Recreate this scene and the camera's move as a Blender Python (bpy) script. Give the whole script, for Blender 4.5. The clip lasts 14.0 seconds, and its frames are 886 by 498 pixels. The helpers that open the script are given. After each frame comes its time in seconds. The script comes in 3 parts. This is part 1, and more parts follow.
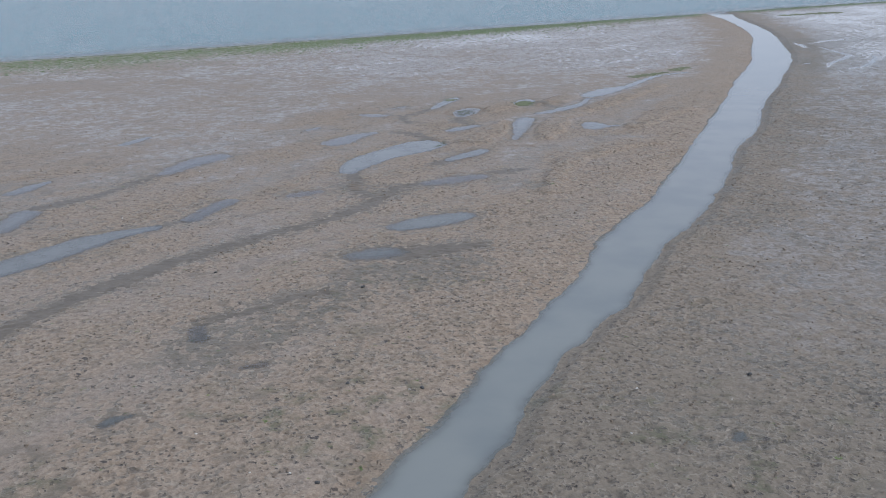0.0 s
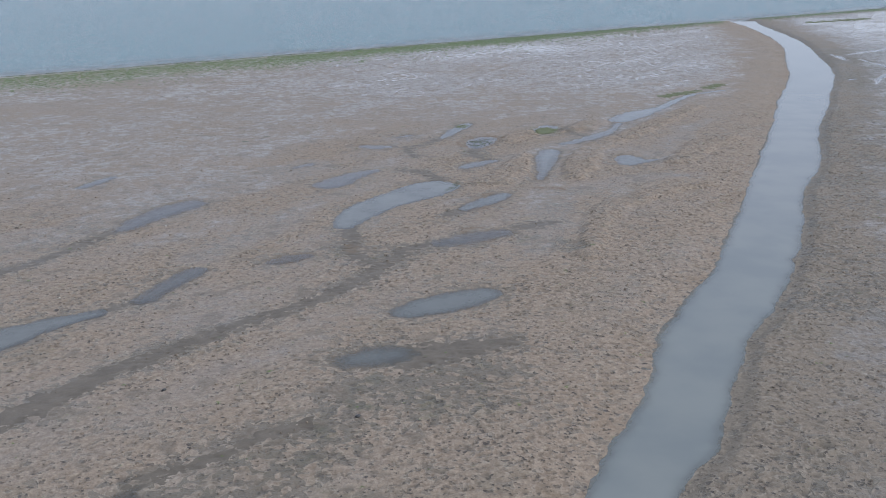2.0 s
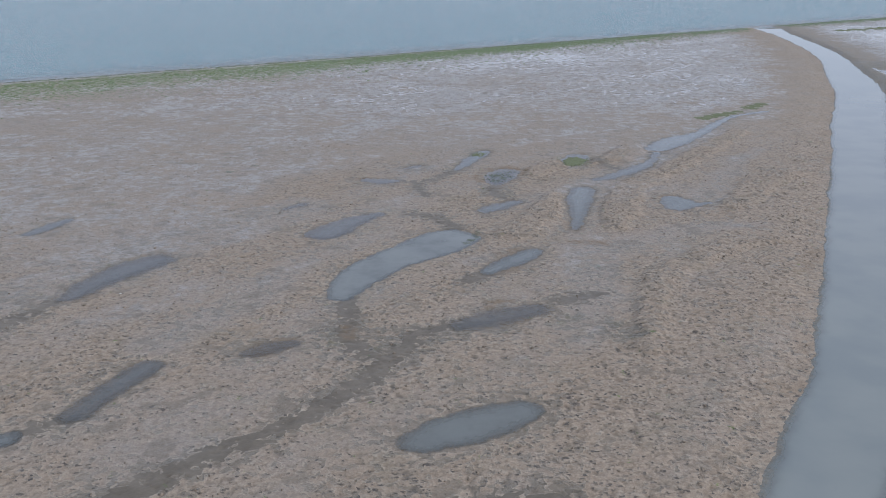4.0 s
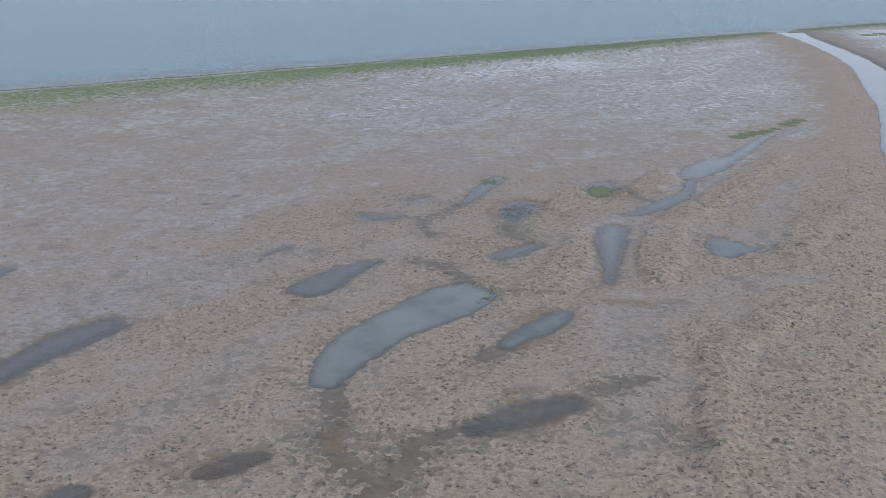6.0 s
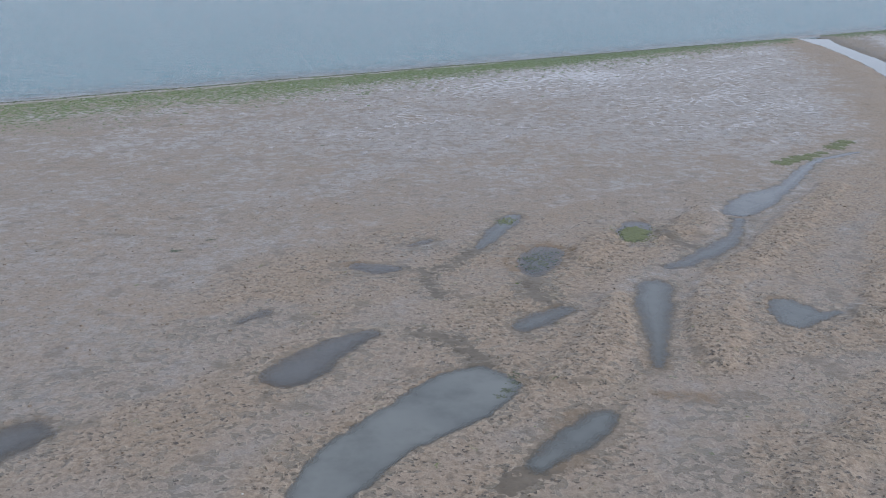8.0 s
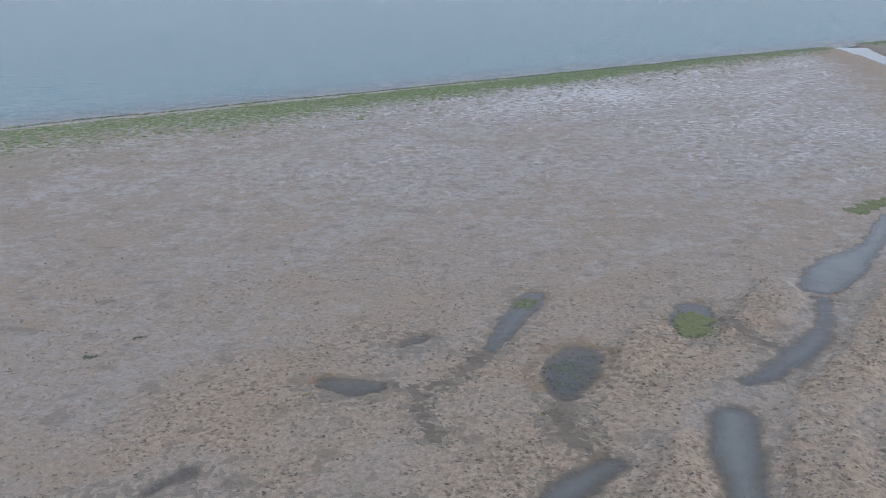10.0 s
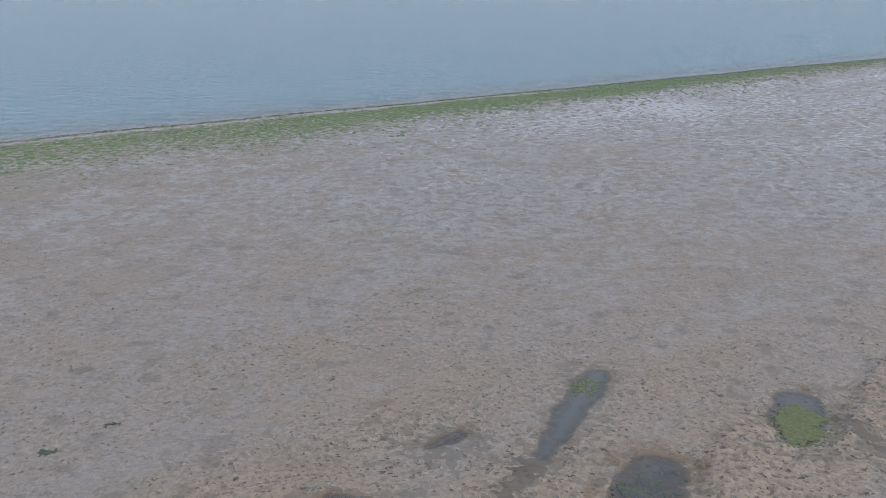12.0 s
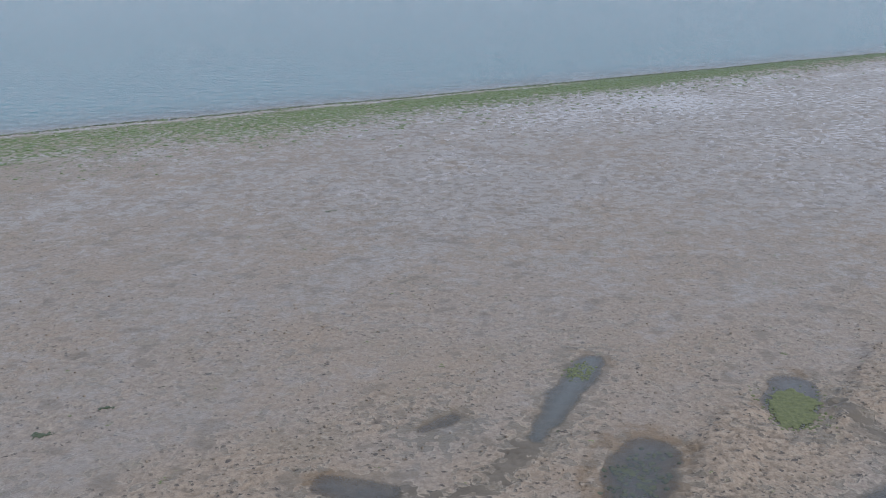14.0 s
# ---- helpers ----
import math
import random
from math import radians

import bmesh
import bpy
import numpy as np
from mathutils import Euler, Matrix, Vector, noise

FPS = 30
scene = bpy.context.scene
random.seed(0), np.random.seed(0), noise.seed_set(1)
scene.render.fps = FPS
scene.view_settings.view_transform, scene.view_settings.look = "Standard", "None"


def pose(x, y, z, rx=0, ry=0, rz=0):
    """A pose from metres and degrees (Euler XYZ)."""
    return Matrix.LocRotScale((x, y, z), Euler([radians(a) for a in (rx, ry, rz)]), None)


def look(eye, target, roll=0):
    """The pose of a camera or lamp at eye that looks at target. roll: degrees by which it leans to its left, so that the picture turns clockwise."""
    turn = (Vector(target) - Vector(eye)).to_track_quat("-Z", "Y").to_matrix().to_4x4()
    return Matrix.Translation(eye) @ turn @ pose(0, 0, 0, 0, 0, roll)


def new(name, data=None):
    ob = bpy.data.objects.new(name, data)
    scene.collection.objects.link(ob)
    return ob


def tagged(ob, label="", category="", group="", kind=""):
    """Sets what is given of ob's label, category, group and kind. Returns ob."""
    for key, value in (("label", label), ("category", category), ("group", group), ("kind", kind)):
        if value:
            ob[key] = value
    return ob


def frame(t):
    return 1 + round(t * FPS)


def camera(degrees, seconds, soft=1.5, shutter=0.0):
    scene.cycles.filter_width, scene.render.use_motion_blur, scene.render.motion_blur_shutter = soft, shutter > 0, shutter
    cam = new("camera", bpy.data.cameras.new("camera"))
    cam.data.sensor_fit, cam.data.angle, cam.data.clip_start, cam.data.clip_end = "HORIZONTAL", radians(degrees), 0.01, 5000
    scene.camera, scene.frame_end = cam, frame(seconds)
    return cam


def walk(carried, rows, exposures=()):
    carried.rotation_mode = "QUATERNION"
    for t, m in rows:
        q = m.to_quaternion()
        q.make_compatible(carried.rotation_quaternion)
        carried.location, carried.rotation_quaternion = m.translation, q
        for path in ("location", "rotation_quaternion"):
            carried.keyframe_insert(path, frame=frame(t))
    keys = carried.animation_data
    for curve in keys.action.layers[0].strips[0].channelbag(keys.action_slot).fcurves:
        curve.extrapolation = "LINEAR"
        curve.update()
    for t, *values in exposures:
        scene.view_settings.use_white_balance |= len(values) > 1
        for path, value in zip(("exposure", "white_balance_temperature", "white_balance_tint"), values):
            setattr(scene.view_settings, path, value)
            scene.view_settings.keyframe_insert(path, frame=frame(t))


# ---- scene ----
cam = camera(52.0, 14.0, soft=1.0)
PATH = [
    (0, (0.815, -0.456, 9.992), (0.776, 1.44, 9.358), -0.3),
    (0.5, (0.663, 1.576, 10.049), (0.622, 3.473, 9.417), -0.3),
    (1, (0.568, 3.343, 10.124), (0.523, 5.24, 9.492), -0.4),
    (1.5, (0.409, 5.39, 10.174), (0.362, 7.288, 9.544), -0.5),
    (2, (0.257, 7.147, 10.206), (0.209, 9.045, 9.577), -0.5),
    (2.5, (0.15, 9.064, 10.253), (0.097, 10.962, 9.626), -0.7),
    (3, (-0.061, 10.797, 10.357), (-0.111, 12.695, 9.728), -0.2),
    (5.5, (-0.752, 18.937, 10.48), (-0.808, 20.833, 9.845), 0.2),
    (6, (-0.801, 20.176, 10.492), (-0.862, 22.072, 9.857), 0.2),
    (6.5, (-0.894, 21.569, 10.504), (-0.956, 23.464, 9.869), 0.2),
    (7, (-0.963, 22.743, 10.464), (-1.028, 24.639, 9.831), 0.1),
    (7.5, (-1.034, 24.006, 10.479), (-1.102, 25.903, 9.848), 0.1),
    (8, (-1.174, 26.191, 10.529), (-1.244, 28.087, 9.897), 0.2),
    (10.5, (-1.218, 36.791, 10.586), (-1.313, 38.689, 9.964), -0.4),
    (11, (-1.322, 38.737, 10.602), (-1.43, 40.635, 9.982), -0.3),
    (11.5, (-1.392, 39.874, 10.616), (-1.586, 41.768, 10.001), -0.1),
    (12, (-1.373, 40.202, 10.602), (-1.569, 42.093, 9.98), -0.2),
    (12.5, (-1.323, 40.252, 10.537), (-1.522, 42.142, 9.912), -0.2),
    (13, (-1.27, 40.211, 10.429), (-1.469, 42.101, 9.805), -0.2),
    (13.5, (-1.195, 40.176, 10.334), (-1.396, 42.065, 9.709), -0.3),
    (14, (-1.145, 40.139, 10.259), (-1.347, 42.028, 9.634), -0.3),
]
walk(cam, [(t, look(eye, target, roll)) for t, eye, target, roll in PATH], [(0, 0.69, 6150, 12), (14, 0.69, 6150, 12)])

# ---- world, sun ----
SUN_ELEVATION, SUN_BEARING = 44.0, 100.0
world = bpy.data.worlds.new("overcast_sky")
scene.world = world
world.use_nodes = True
wn, wl = world.node_tree.nodes, world.node_tree.links
sky = wn.new("ShaderNodeTexSky")
sky.sky_type, sky.sun_disc = "NISHITA", False
sky.sun_elevation, sky.sun_rotation = radians(SUN_ELEVATION), radians(SUN_BEARING)
sky.air_density, sky.dust_density, sky.ozone_density, sky.altitude = 1.0, 0.7, 1.5, 10.0
veil = wn.new("ShaderNodeHueSaturation")
veil.inputs["Saturation"].default_value = 0.6
wn["Background"].inputs["Strength"].default_value = 0.15
wl.new(sky.outputs[0], veil.inputs["Color"])
cloud_layer = wn.new("ShaderNodeMix")
cloud_layer.data_type = "RGBA"
cloud_layer.inputs[0].default_value = 0.8
direction, height_in_sky, tint = wn.new("ShaderNodeTexCoord"), wn.new("ShaderNodeSeparateXYZ"), wn.new("ShaderNodeMapRange")
wl.new(direction.outputs["Generated"], height_in_sky.inputs[0])
wl.new(height_in_sky.outputs["Z"], tint.inputs[0])
tint.inputs[1].default_value, tint.inputs[2].default_value = 0.24, 0.5
cloud_tone = wn.new("ShaderNodeMix")
cloud_tone.data_type = "RGBA"
cloud_tone.inputs[6].default_value, cloud_tone.inputs[7].default_value = (2.75, 3.05, 3.75, 1), (2.12, 2.76, 3.52, 1)
wl.new(tint.outputs[0], cloud_tone.inputs[0])
wl.new(cloud_tone.outputs[2], cloud_layer.inputs[7])
wl.new(veil.outputs[0], cloud_layer.inputs[6])
wl.new(cloud_layer.outputs[2], wn["Background"].inputs["Color"])

sun = new("sun", bpy.data.lights.new("sun", "SUN"))
sun.data.energy, sun.data.angle, sun.data.color = 1.45, radians(18), (1.0, 0.97, 0.93)
bearing, lift = radians(SUN_BEARING), radians(SUN_ELEVATION)
sun.matrix_world = look((0, 0, 60), Vector((0, 0, 60)) - Vector((math.sin(bearing) * math.cos(lift), math.cos(bearing) * math.cos(lift), math.sin(lift))))

# ---- fields over the plan ----
SEA, CREEK, POOL = -0.16, -0.13, -0.012


def smooth(a, b, v):
    u = np.clip((v - a) / (b - a), 0, 1)
    return u * u * (3 - 2 * u)


TABLE = np.random.RandomState(7).permutation(4096).astype(np.int64)


def hashed(i, j, salt=0):
    """A random number from 0 to 1 for each cell of a lattice."""
    k = TABLE[(i + 37 * salt) & 4095]
    return TABLE[(k + j + 11 * salt) & 4095] / 4096.0


def grain(x, y, size, salt=0):
    """Gradient noise, about -1 to 1, with features of the given size in metres."""
    u, v = x / size, y / size
    i, j = np.floor(u).astype(np.int64), np.floor(v).astype(np.int64)
    fu, fv = u - i, v - j

    def corner(di, dj):
        a = hashed(i + di, j + dj, salt) * 2 * math.pi
        return np.cos(a) * (fu - di) + np.sin(a) * (fv - dj)

    su, sv = fu * fu * fu * (fu * (fu * 6 - 15) + 10), fv * fv * fv * (fv * (fv * 6 - 15) + 10)
    low = corner(0, 0) * (1 - su) + corner(1, 0) * su
    high = corner(0, 1) * (1 - su) + corner(1, 1) * su
    return 1.5 * (low * (1 - sv) + high * sv)


def layers(x, y, size, count, salt=0):
    return sum(grain(x, y, size / 2**k, salt + k) / 2**k for k in range(count))


def stroke(x, y, points, margin=5.0):
    """How far inside a tapered stroke of (x, y, radius) each place lies: positive within, negative outside."""
    px, py, pr = np.array(points).T
    if margin is not None:
        near = (x > px.min() - margin) & (x < px.max() + margin) & (y > py.min() - margin) & (y < py.max() + margin)
        out = np.full(x.shape, -9.0)
        if near.any():
            out[near] = stroke(x[near], y[near], points, None)
        return out
    best = np.full(x.shape, -1e9)
    if len(points) == 1:
        return points[0][2] - np.hypot(x - points[0][0], y - points[0][1])
    for (ax, ay, ar), (bx, by, br) in zip(points, points[1:]):
        dx, dy = bx - ax, by - ay
        u = np.clip(((x - ax) * dx + (y - ay) * dy) / (dx * dx + dy * dy), 0, 1)
        best = np.maximum(best, ar + (br - ar) * u - np.hypot(x - ax - u * dx, y - ay - u * dy))
    return best


def hollows(x, y, cell, salt, small, large, share):
    """Scattered lengthwise dents: 1 in the middle of one, 0 away from all. share: how many cells have one."""
    i, j = np.floor(x / cell).astype(np.int64), np.floor(y / cell).astype(np.int64)
    out = np.zeros(x.shape)
    for di in (-1, 0, 1):
        for dj in (-1, 0, 1):
            a, b = i + di, j + dj
            cx, cy = (a + hashed(a, b, salt)) * cell, (b + hashed(a, b, salt + 1)) * cell
            r = small + (large - small) * hashed(a, b, salt + 2) ** 2
            turn = hashed(a, b, salt + 3) * math.pi
            dx, dy = x - cx, y - cy
            along, across = dx * np.cos(turn) + dy * np.sin(turn), dy * np.cos(turn) - dx * np.sin(turn)
            deep = np.clip(1.3 - np.sqrt((along / (1.5 * r)) ** 2 + (across / r) ** 2), 0, 1)
            out = np.maximum(out, np.where(hashed(a, b, salt + 4) < share, deep * (0.25 + 0.75 * hashed(a, b, salt + 5)), 0))
    return out


# The creek from behind the viewer to its mouth: middle and half width.
CREEK_LINE = [(-9, -30, 1.0), (-5, -8, 1.0), (-2.2, 8, 0.9), (0.05, 15, 0.84), (0.99, 17, 0.9), (1.78, 19, 0.8), (2.63, 21, 0.82),
              (3.67, 23, 0.9), (4.77, 25, 1.04), (5.69, 27, 1.06), (6.35, 29, 1.1), (7.12, 31, 1.14), (8.33, 33, 1.3), (9.94, 36, 1.22),
              (11.13, 39, 1.28), (12.4, 42, 1.32), (13.5, 45, 1.2), (14.63, 48, 1.26), (16.5, 52, 1.5), (18.0, 56, 1.42), (19.5, 60, 1.38)]
CREEK_FAR = [(19.5, 60, 1.38), (21.5, 65, 1.5), (23.5, 70, 1.66), (25.5, 75, 1.68), (27.5, 80, 1.74), (29.5, 85, 1.8), (31.0, 90, 1.84),
             (32.4, 95, 1.68), (33.8, 100, 1.5), (35.2, 105, 1.35), (36.9, 113, 1.35), (38.3, 123, 1.2), (39.3, 134, 1.2), (40.2, 145, 2.2)]
SHORE_Y, SHORE_SLOPE = 115.6, 0.735

# Runnels winding over the flats beyond the creek.
INLET_A = [(37.2, 94.0, 0.15), (37.3, 90.4, 0.3), (37.3, 87.0, 0.34), (35.5, 84.0, 0.36), (33.3, 81.1, 0.3), (32.0, 78.4, 0.15)]
INLET_B = [(33.2, 77.2, 0.12), (35.2, 78.7, 0.22), (37.2, 81.8, 0.3), (39.0, 85.2, 0.25), (39.5, 87.5, 0.12)]
INLET_C = [(36.2, 98.6, 0.15), (36.1, 96.3, 0.4), (35.6, 93.5, 0.2)]
INLET_D = [(37.5, 97.9, 0.15), (40.0, 100.2, 0.3), (42.0, 101.4, 0.3), (43.7, 103.3, 0.15)]

# Pools: basin depth, cloudiness of the water, width of the clear shallow margin, and a stroke of (x, y, half width).
POOLS = []


def plan_pool(depth, cloud, margin, *points):
    POOLS.append((depth, cloud, margin, points))


plan_pool(0.09, 0.15, 0.2, (-12.91, 40.4, 0.33), (-12.6, 41.7, 0.55), (-12.1, 42.9, 0.7), (-11.36, 44, 0.62))
plan_pool(0.09, 0.2, 0.15, (-9.6, 33.05, 0.36), (-9.35, 33.95, 0.44), (-9.1, 34.85, 0.47), (-8.75, 35.7, 0.4))
plan_pool(0.06, 0.05, 0.1, (-6.3, 36.55, 0.36), (-5.8, 36.9, 0.42), (-5.3, 37.2, 0.3))
plan_pool(0.12, 0.35, 0.1, (-14.3, 27.2, 0.8), (-13.3, 28.9, 0.85), (-12.6, 30.05, 0.8), (-11.8, 31.07, 0.55), (-10.7, 31.9, 0.35))
plan_pool(0.09, 0.3, 0.1, (-17.7, 38.9, 0.25), (-18.1, 37.9, 0.5), (-18.4, 36.9, 0.45))
plan_pool(0.09, 0.3, 0.1, (-16.2, 31.5, 0.3), (-16.4, 32.6, 0.54), (-16.4, 33.7, 0.6))
plan_pool(0.07, 0.3, 0.1, (-16.5, 48.8, 0.25), (-16.8, 47.9, 0.4), (-17.2, 46.9, 0.3))
plan_pool(0.16, 0.5, 0.05, (-4.45, 40.9, 0.5), (-4.15, 42.3, 0.82), (-3.75, 43.3, 0.93), (-3.2, 44.3, 0.9), (-2.4, 45.2, 1.05), (-1.75, 46.05, 1.2), (-1.1, 46.9, 1.1), (-0.5, 47, 0.6))
plan_pool(0.12, 0.15, 0.1, (-4.1, 50.1, 0.3), (-4.8, 49.35, 0.55), (-5.25, 48.65, 0.68), (-5.65, 47.9, 0.8), (-5.95, 47.3, 0.75))
plan_pool(0.1, 0.5, 0.28, (0.3, 43.3, 0.3), (0.7, 43.85, 0.42), (1.15, 44.4, 0.5), (1.65, 45, 0.48), (2, 45.5, 0.36))
plan_pool(0.07, 0.12, 0.3, (-0.6, 38.65, 0.25), (0.1, 39, 0.45), (0.9, 39.5, 0.5), (1.7, 39.9, 0.35))
plan_pool(0.08, 0.3, 0.2, (0.3, 50.8, 0.4), (1, 51.5, 0.45), (1.7, 52.2, 0.2))
plan_pool(0.11, 0.1, 0.1, (1.4, 57.6, 0.7), (1.05, 56.6, 0.8), (0.85, 55.5, 0.5))
plan_pool(0.05, 0.45, 0.2, (0.4, 62.2, 0.4), (0.03, 61.1, 0.45), (-0.33, 60.1, 0.42), (-0.65, 59.1, 0.36), (-1, 58.1, 0.25))
plan_pool(0.09, 0.2, 0.1, (5.3, 61.1, 0.7), (5, 60.25, 0.75), (4.85, 59.5, 0.5))
plan_pool(0.09, 0.45, 0.1, (9.8, 63.2, 0.6), (10.5, 64.3, 0.85), (11.4, 65.6, 0.86), (12.2, 66.6, 0.6), (13.3, 67.8, 0.36), (14.5, 70, 0.34), (15.8, 72.2, 0.27), (16.9, 73.7, 0.2), (19.5, 75.5, 0.15))
plan_pool(0.07, 0.35, 0.2, (5.6, 56.2, 0.2), (6.3, 56.7, 0.34), (7.2, 57.7, 0.4), (8.2, 58.9, 0.4), (9, 60.3, 0.2), (9.6, 62.2, 0.2))
plan_pool(0.08, 0.4, 0.22, (4.75, 54.3, 0.55), (4.5, 53.1, 0.6), (4.3, 51.9, 0.5), (4.15, 50.6, 0.34), (3.95, 49.4, 0.25), (3.75, 48.3, 0.16))
plan_pool(0.09, 0.45, 0.1, (8.5, 52.9, 0.55), (8.6, 52.2, 0.85), (8.4, 51.6, 0.6), (9.9, 52.3, 0.2))
plan_pool(0.07, 0.45, 0.12, (-1.45, 32.1, 0.6), (-0.7, 32.6, 0.8), (0.05, 33, 0.8), (0.85, 33.5, 0.65))
plan_pool(0.05, 0.4, 0.3, (-2.75, 28.7, 0.36), (-2.2, 28.9, 0.45), (-1.6, 29.1, 0.36))
plan_pool(0.07, 0.1, 0.1, (-6.22, 21.87, 0.36), (-6.45, 22.4, 0.3))
plan_pool(0.08, 0.45, 0.1, (-7.1, 17.2, 0.19), (-6.9, 17.4, 0.24), (-6.6, 17.6, 0.16))
plan_pool(0.06, 0.05, 0.1, (-4.6, 20.05, 0.2), (-4.2, 20.25, 0.22))
plan_pool(0.08, 0.12, 0.1, (-5.15, 55.75, 0.48), (-4.55, 55.55, 0.6), (-3.95, 55.6, 0.38))
plan_pool(0.08, 0.45, 0.1, (6.7, 16.7, 0.2), (6.85, 16.9, 0.2))
plan_pool(0.05, 0.12, 0.16, (-8.1, 50.7, 0.16), (-7.5, 51.4, 0.24))
plan_pool(0.05, 0.12, 0.16, (-3.5, 58.2, 0.16), (-2.95, 58.75, 0.26))
plan_pool(0.05, 0.5, 0.05, (30.6, 80.4, 0.35), (31.5, 81.2, 0.42))
plan_pool(0.05, 0.5, 0.05, *INLET_A)
plan_pool(0.05, 0.5, 0.05, *INLET_B)
plan_pool(0.05, 0.5, 0.05, *INLET_C)
plan_pool(0.05, 0.5, 0.05, *INLET_D)
# Shallow drains and soaked ground: a stroke each.
LONG_DRAINS = [
    [(-11.9, 21.8, 0.35), (-10.6, 25.0, 0.4), (-9.0, 27.7, 0.4), (-7.8, 29.2, 0.35), (-6.2, 31.1, 0.35), (-4.7, 32.5, 0.3), (-3.7, 33.8, 0.3), (-2.9, 35.2, 0.35), (-2.3, 36.8, 0.35), (-1.7, 38.2, 0.3), (-0.4, 38.8, 0.3)],
    [(-4.3, 40.6, 0.35), (-3.9, 39.1, 0.3), (-3.9, 37.9, 0.3), (-3.1, 36.4, 0.25)],
    [(-3.6, 55.6, 0.15), (-2.8, 55.4, 0.15), (-2.0, 56.0, 0.2), (-1.5, 57.0, 0.3), (-1.1, 57.9, 0.3)],
]
SHORT_DRAINS = [
    [(-2.8, 55.2, 0.2), (-2.6, 54.1, 0.15), (-2.3, 53.2, 0.2)],
    [(-2.9, 50.2, 0.15), (-1.8, 49.7, 0.25), (-1.2, 48.9, 0.3), (-0.9, 48.0, 0.3)],
    [(-13.2, 40.0, 0.3), (-14.5, 36.6, 0.25), (-16.3, 34.4, 0.4)],
    [(0.9, 54.8, 0.3), (0.6, 53.4, 0.25), (1.4, 52.4, 0.2)],
    [(-4.2, 24.9, 0.3), (-3.3, 25.4, 0.2), (-6.4, 22.9, 0.2)],
    [(-9.6, 32.9, 0.25), (-10.8, 31.8, 0.25)],
    [(6.1, 60.2, 0.25), (6.5, 59.2, 0.2), (6.9, 58.5, 0.2)],
    [(2.5, 40.65, 0.35), (3.2, 41.0, 0.35), (4.0, 41.3, 0.2)],
    [(-1.3, 28.9, 0.7), (-0.4, 29.2, 0.65), (0.4, 29.55, 0.55), (1.4, 29.9, 0.35)],
    [(-0.4, 42.3, 0.3), (0.3, 43.3, 0.45)],
]
DRAINS = LONG_DRAINS + SHORT_DRAINS
# Ground broken into ragged wet patches.
RAGGED = [
    [(-2.0, 26.3, 1.2), (0.5, 27.4, 1.3)],
    [(-4.2, 37.4, 0.8), (-2.4, 37.6, 0.9), (-1.0, 37.9, 0.5)],
    [(2.6, 39.1, 0.5), (4.2, 38.2, 0.5)],
    [(-6.0, 21.0, 1.0), (-3.6, 23.8, 0.8), (-1.4, 27.2, 0.9)],
    [(0.9, 53.6, 0.7)],
    [(-3.4, 58.0, 0.5), (-2.8, 58.6, 0.4)],
]
# Smooth wet troughs between the rough banks.
TROUGHS = [
    [(2.8, 37.6, 0.5), (3.5, 41.0, 0.8), (3.9, 44.3, 1.0), (4.0, 47.0, 0.8)],
    [(4.2, 45.4, 0.9), (6.2, 46.9, 0.8), (8.7, 48.7, 0.6), (11.5, 49.2, 0.3)],
    [(9.8, 52.8, 0.8), (11.3, 56.0, 0.8), (13.5, 60.5, 0.6), (15.5, 63.5, 0.3)],
    [(-20.0, 36.0, 2.0), (-15.0, 40.0, 1.2), (-12.0, 45.0, 1.5), (-7.5, 51.0, 1.5)],
    [(-9.0, 37.0, 0.8), (-7.2, 40.5, 0.8), (-6.2, 44.0, 0.7), (-4.6, 46.5, 0.4)],
    [(4.9, 54.5, 1.3), (6.2, 56.5, 0.9), (8.0, 58.6, 1.0), (10.8, 64.5, 1.6), (14.0, 69.0, 1.2)],
]
# The crest of rough ground that walls the pools in.
CRESTS = [
    [(5.3, 48.6, 0.5), (6.0, 51.5, 0.9), (6.9, 54.8, 0.8), (9.6, 58.6, 0.7), (12.9, 64.0, 0.8), (15.5, 68.0, 0.6)],
    [(4.6, 37.2, 0.4), (5.15, 40.4, 0.5), (5.95, 42.9, 0.55), (7.2, 44.3, 0.6), (9.3, 46.5, 0.6), (11.4, 47.2, 0.4)],
    [(10.8, 51.8, 0.6), (12.4, 54.6, 0.8), (15.0, 58.0, 0.8)],
    [(1.5, 47.6, 0.8), (2.6, 50.2, 0.8), (3.4, 53.0, 0.6)],
    [(2.7, 57.2, 0.7), (3.6, 59.0, 0.6), (7.2, 60.8, 0.8), (8.6, 63.3, 0.9)],
]
# Rust-brown seeps on the rims of the pools.
SEEPS = [
    [(0.15, 55.7, 0.3), (0.2, 56.6, 0.34), (0.7, 58.3, 0.3), (1.6, 58.7, 0.36)], [(2.3, 57.9, 0.25), (2.1, 57.0, 0.15)],
    [(0.5, 57.0, 0.2), (0.45, 56.5, 0.25)], [(1.5, 58.3, 0.2), (2.0, 58.2, 0.2)], [(-5.6, 55.9, 0.25), (-5.0, 56.2, 0.15)], [(4.9, 61.9, 0.15), (5.6, 62.0, 0.25)],
    [(3.4, 46.6, 0.2), (4.7, 46.5, 0.25)], [(-3.95, 38.4, 0.14), (-3.7, 37.6, 0.16)], [(0.2, 40.2, 0.2), (0.9, 40.9, 0.2)],
]
INLETS = [INLET_A, INLET_B, INLET_C, INLET_D]


def strokes(x, y, many):
    out = np.full(x.shape, -1e9)
    for some in many:
        out = np.maximum(out, stroke(x, y, some))
    return out


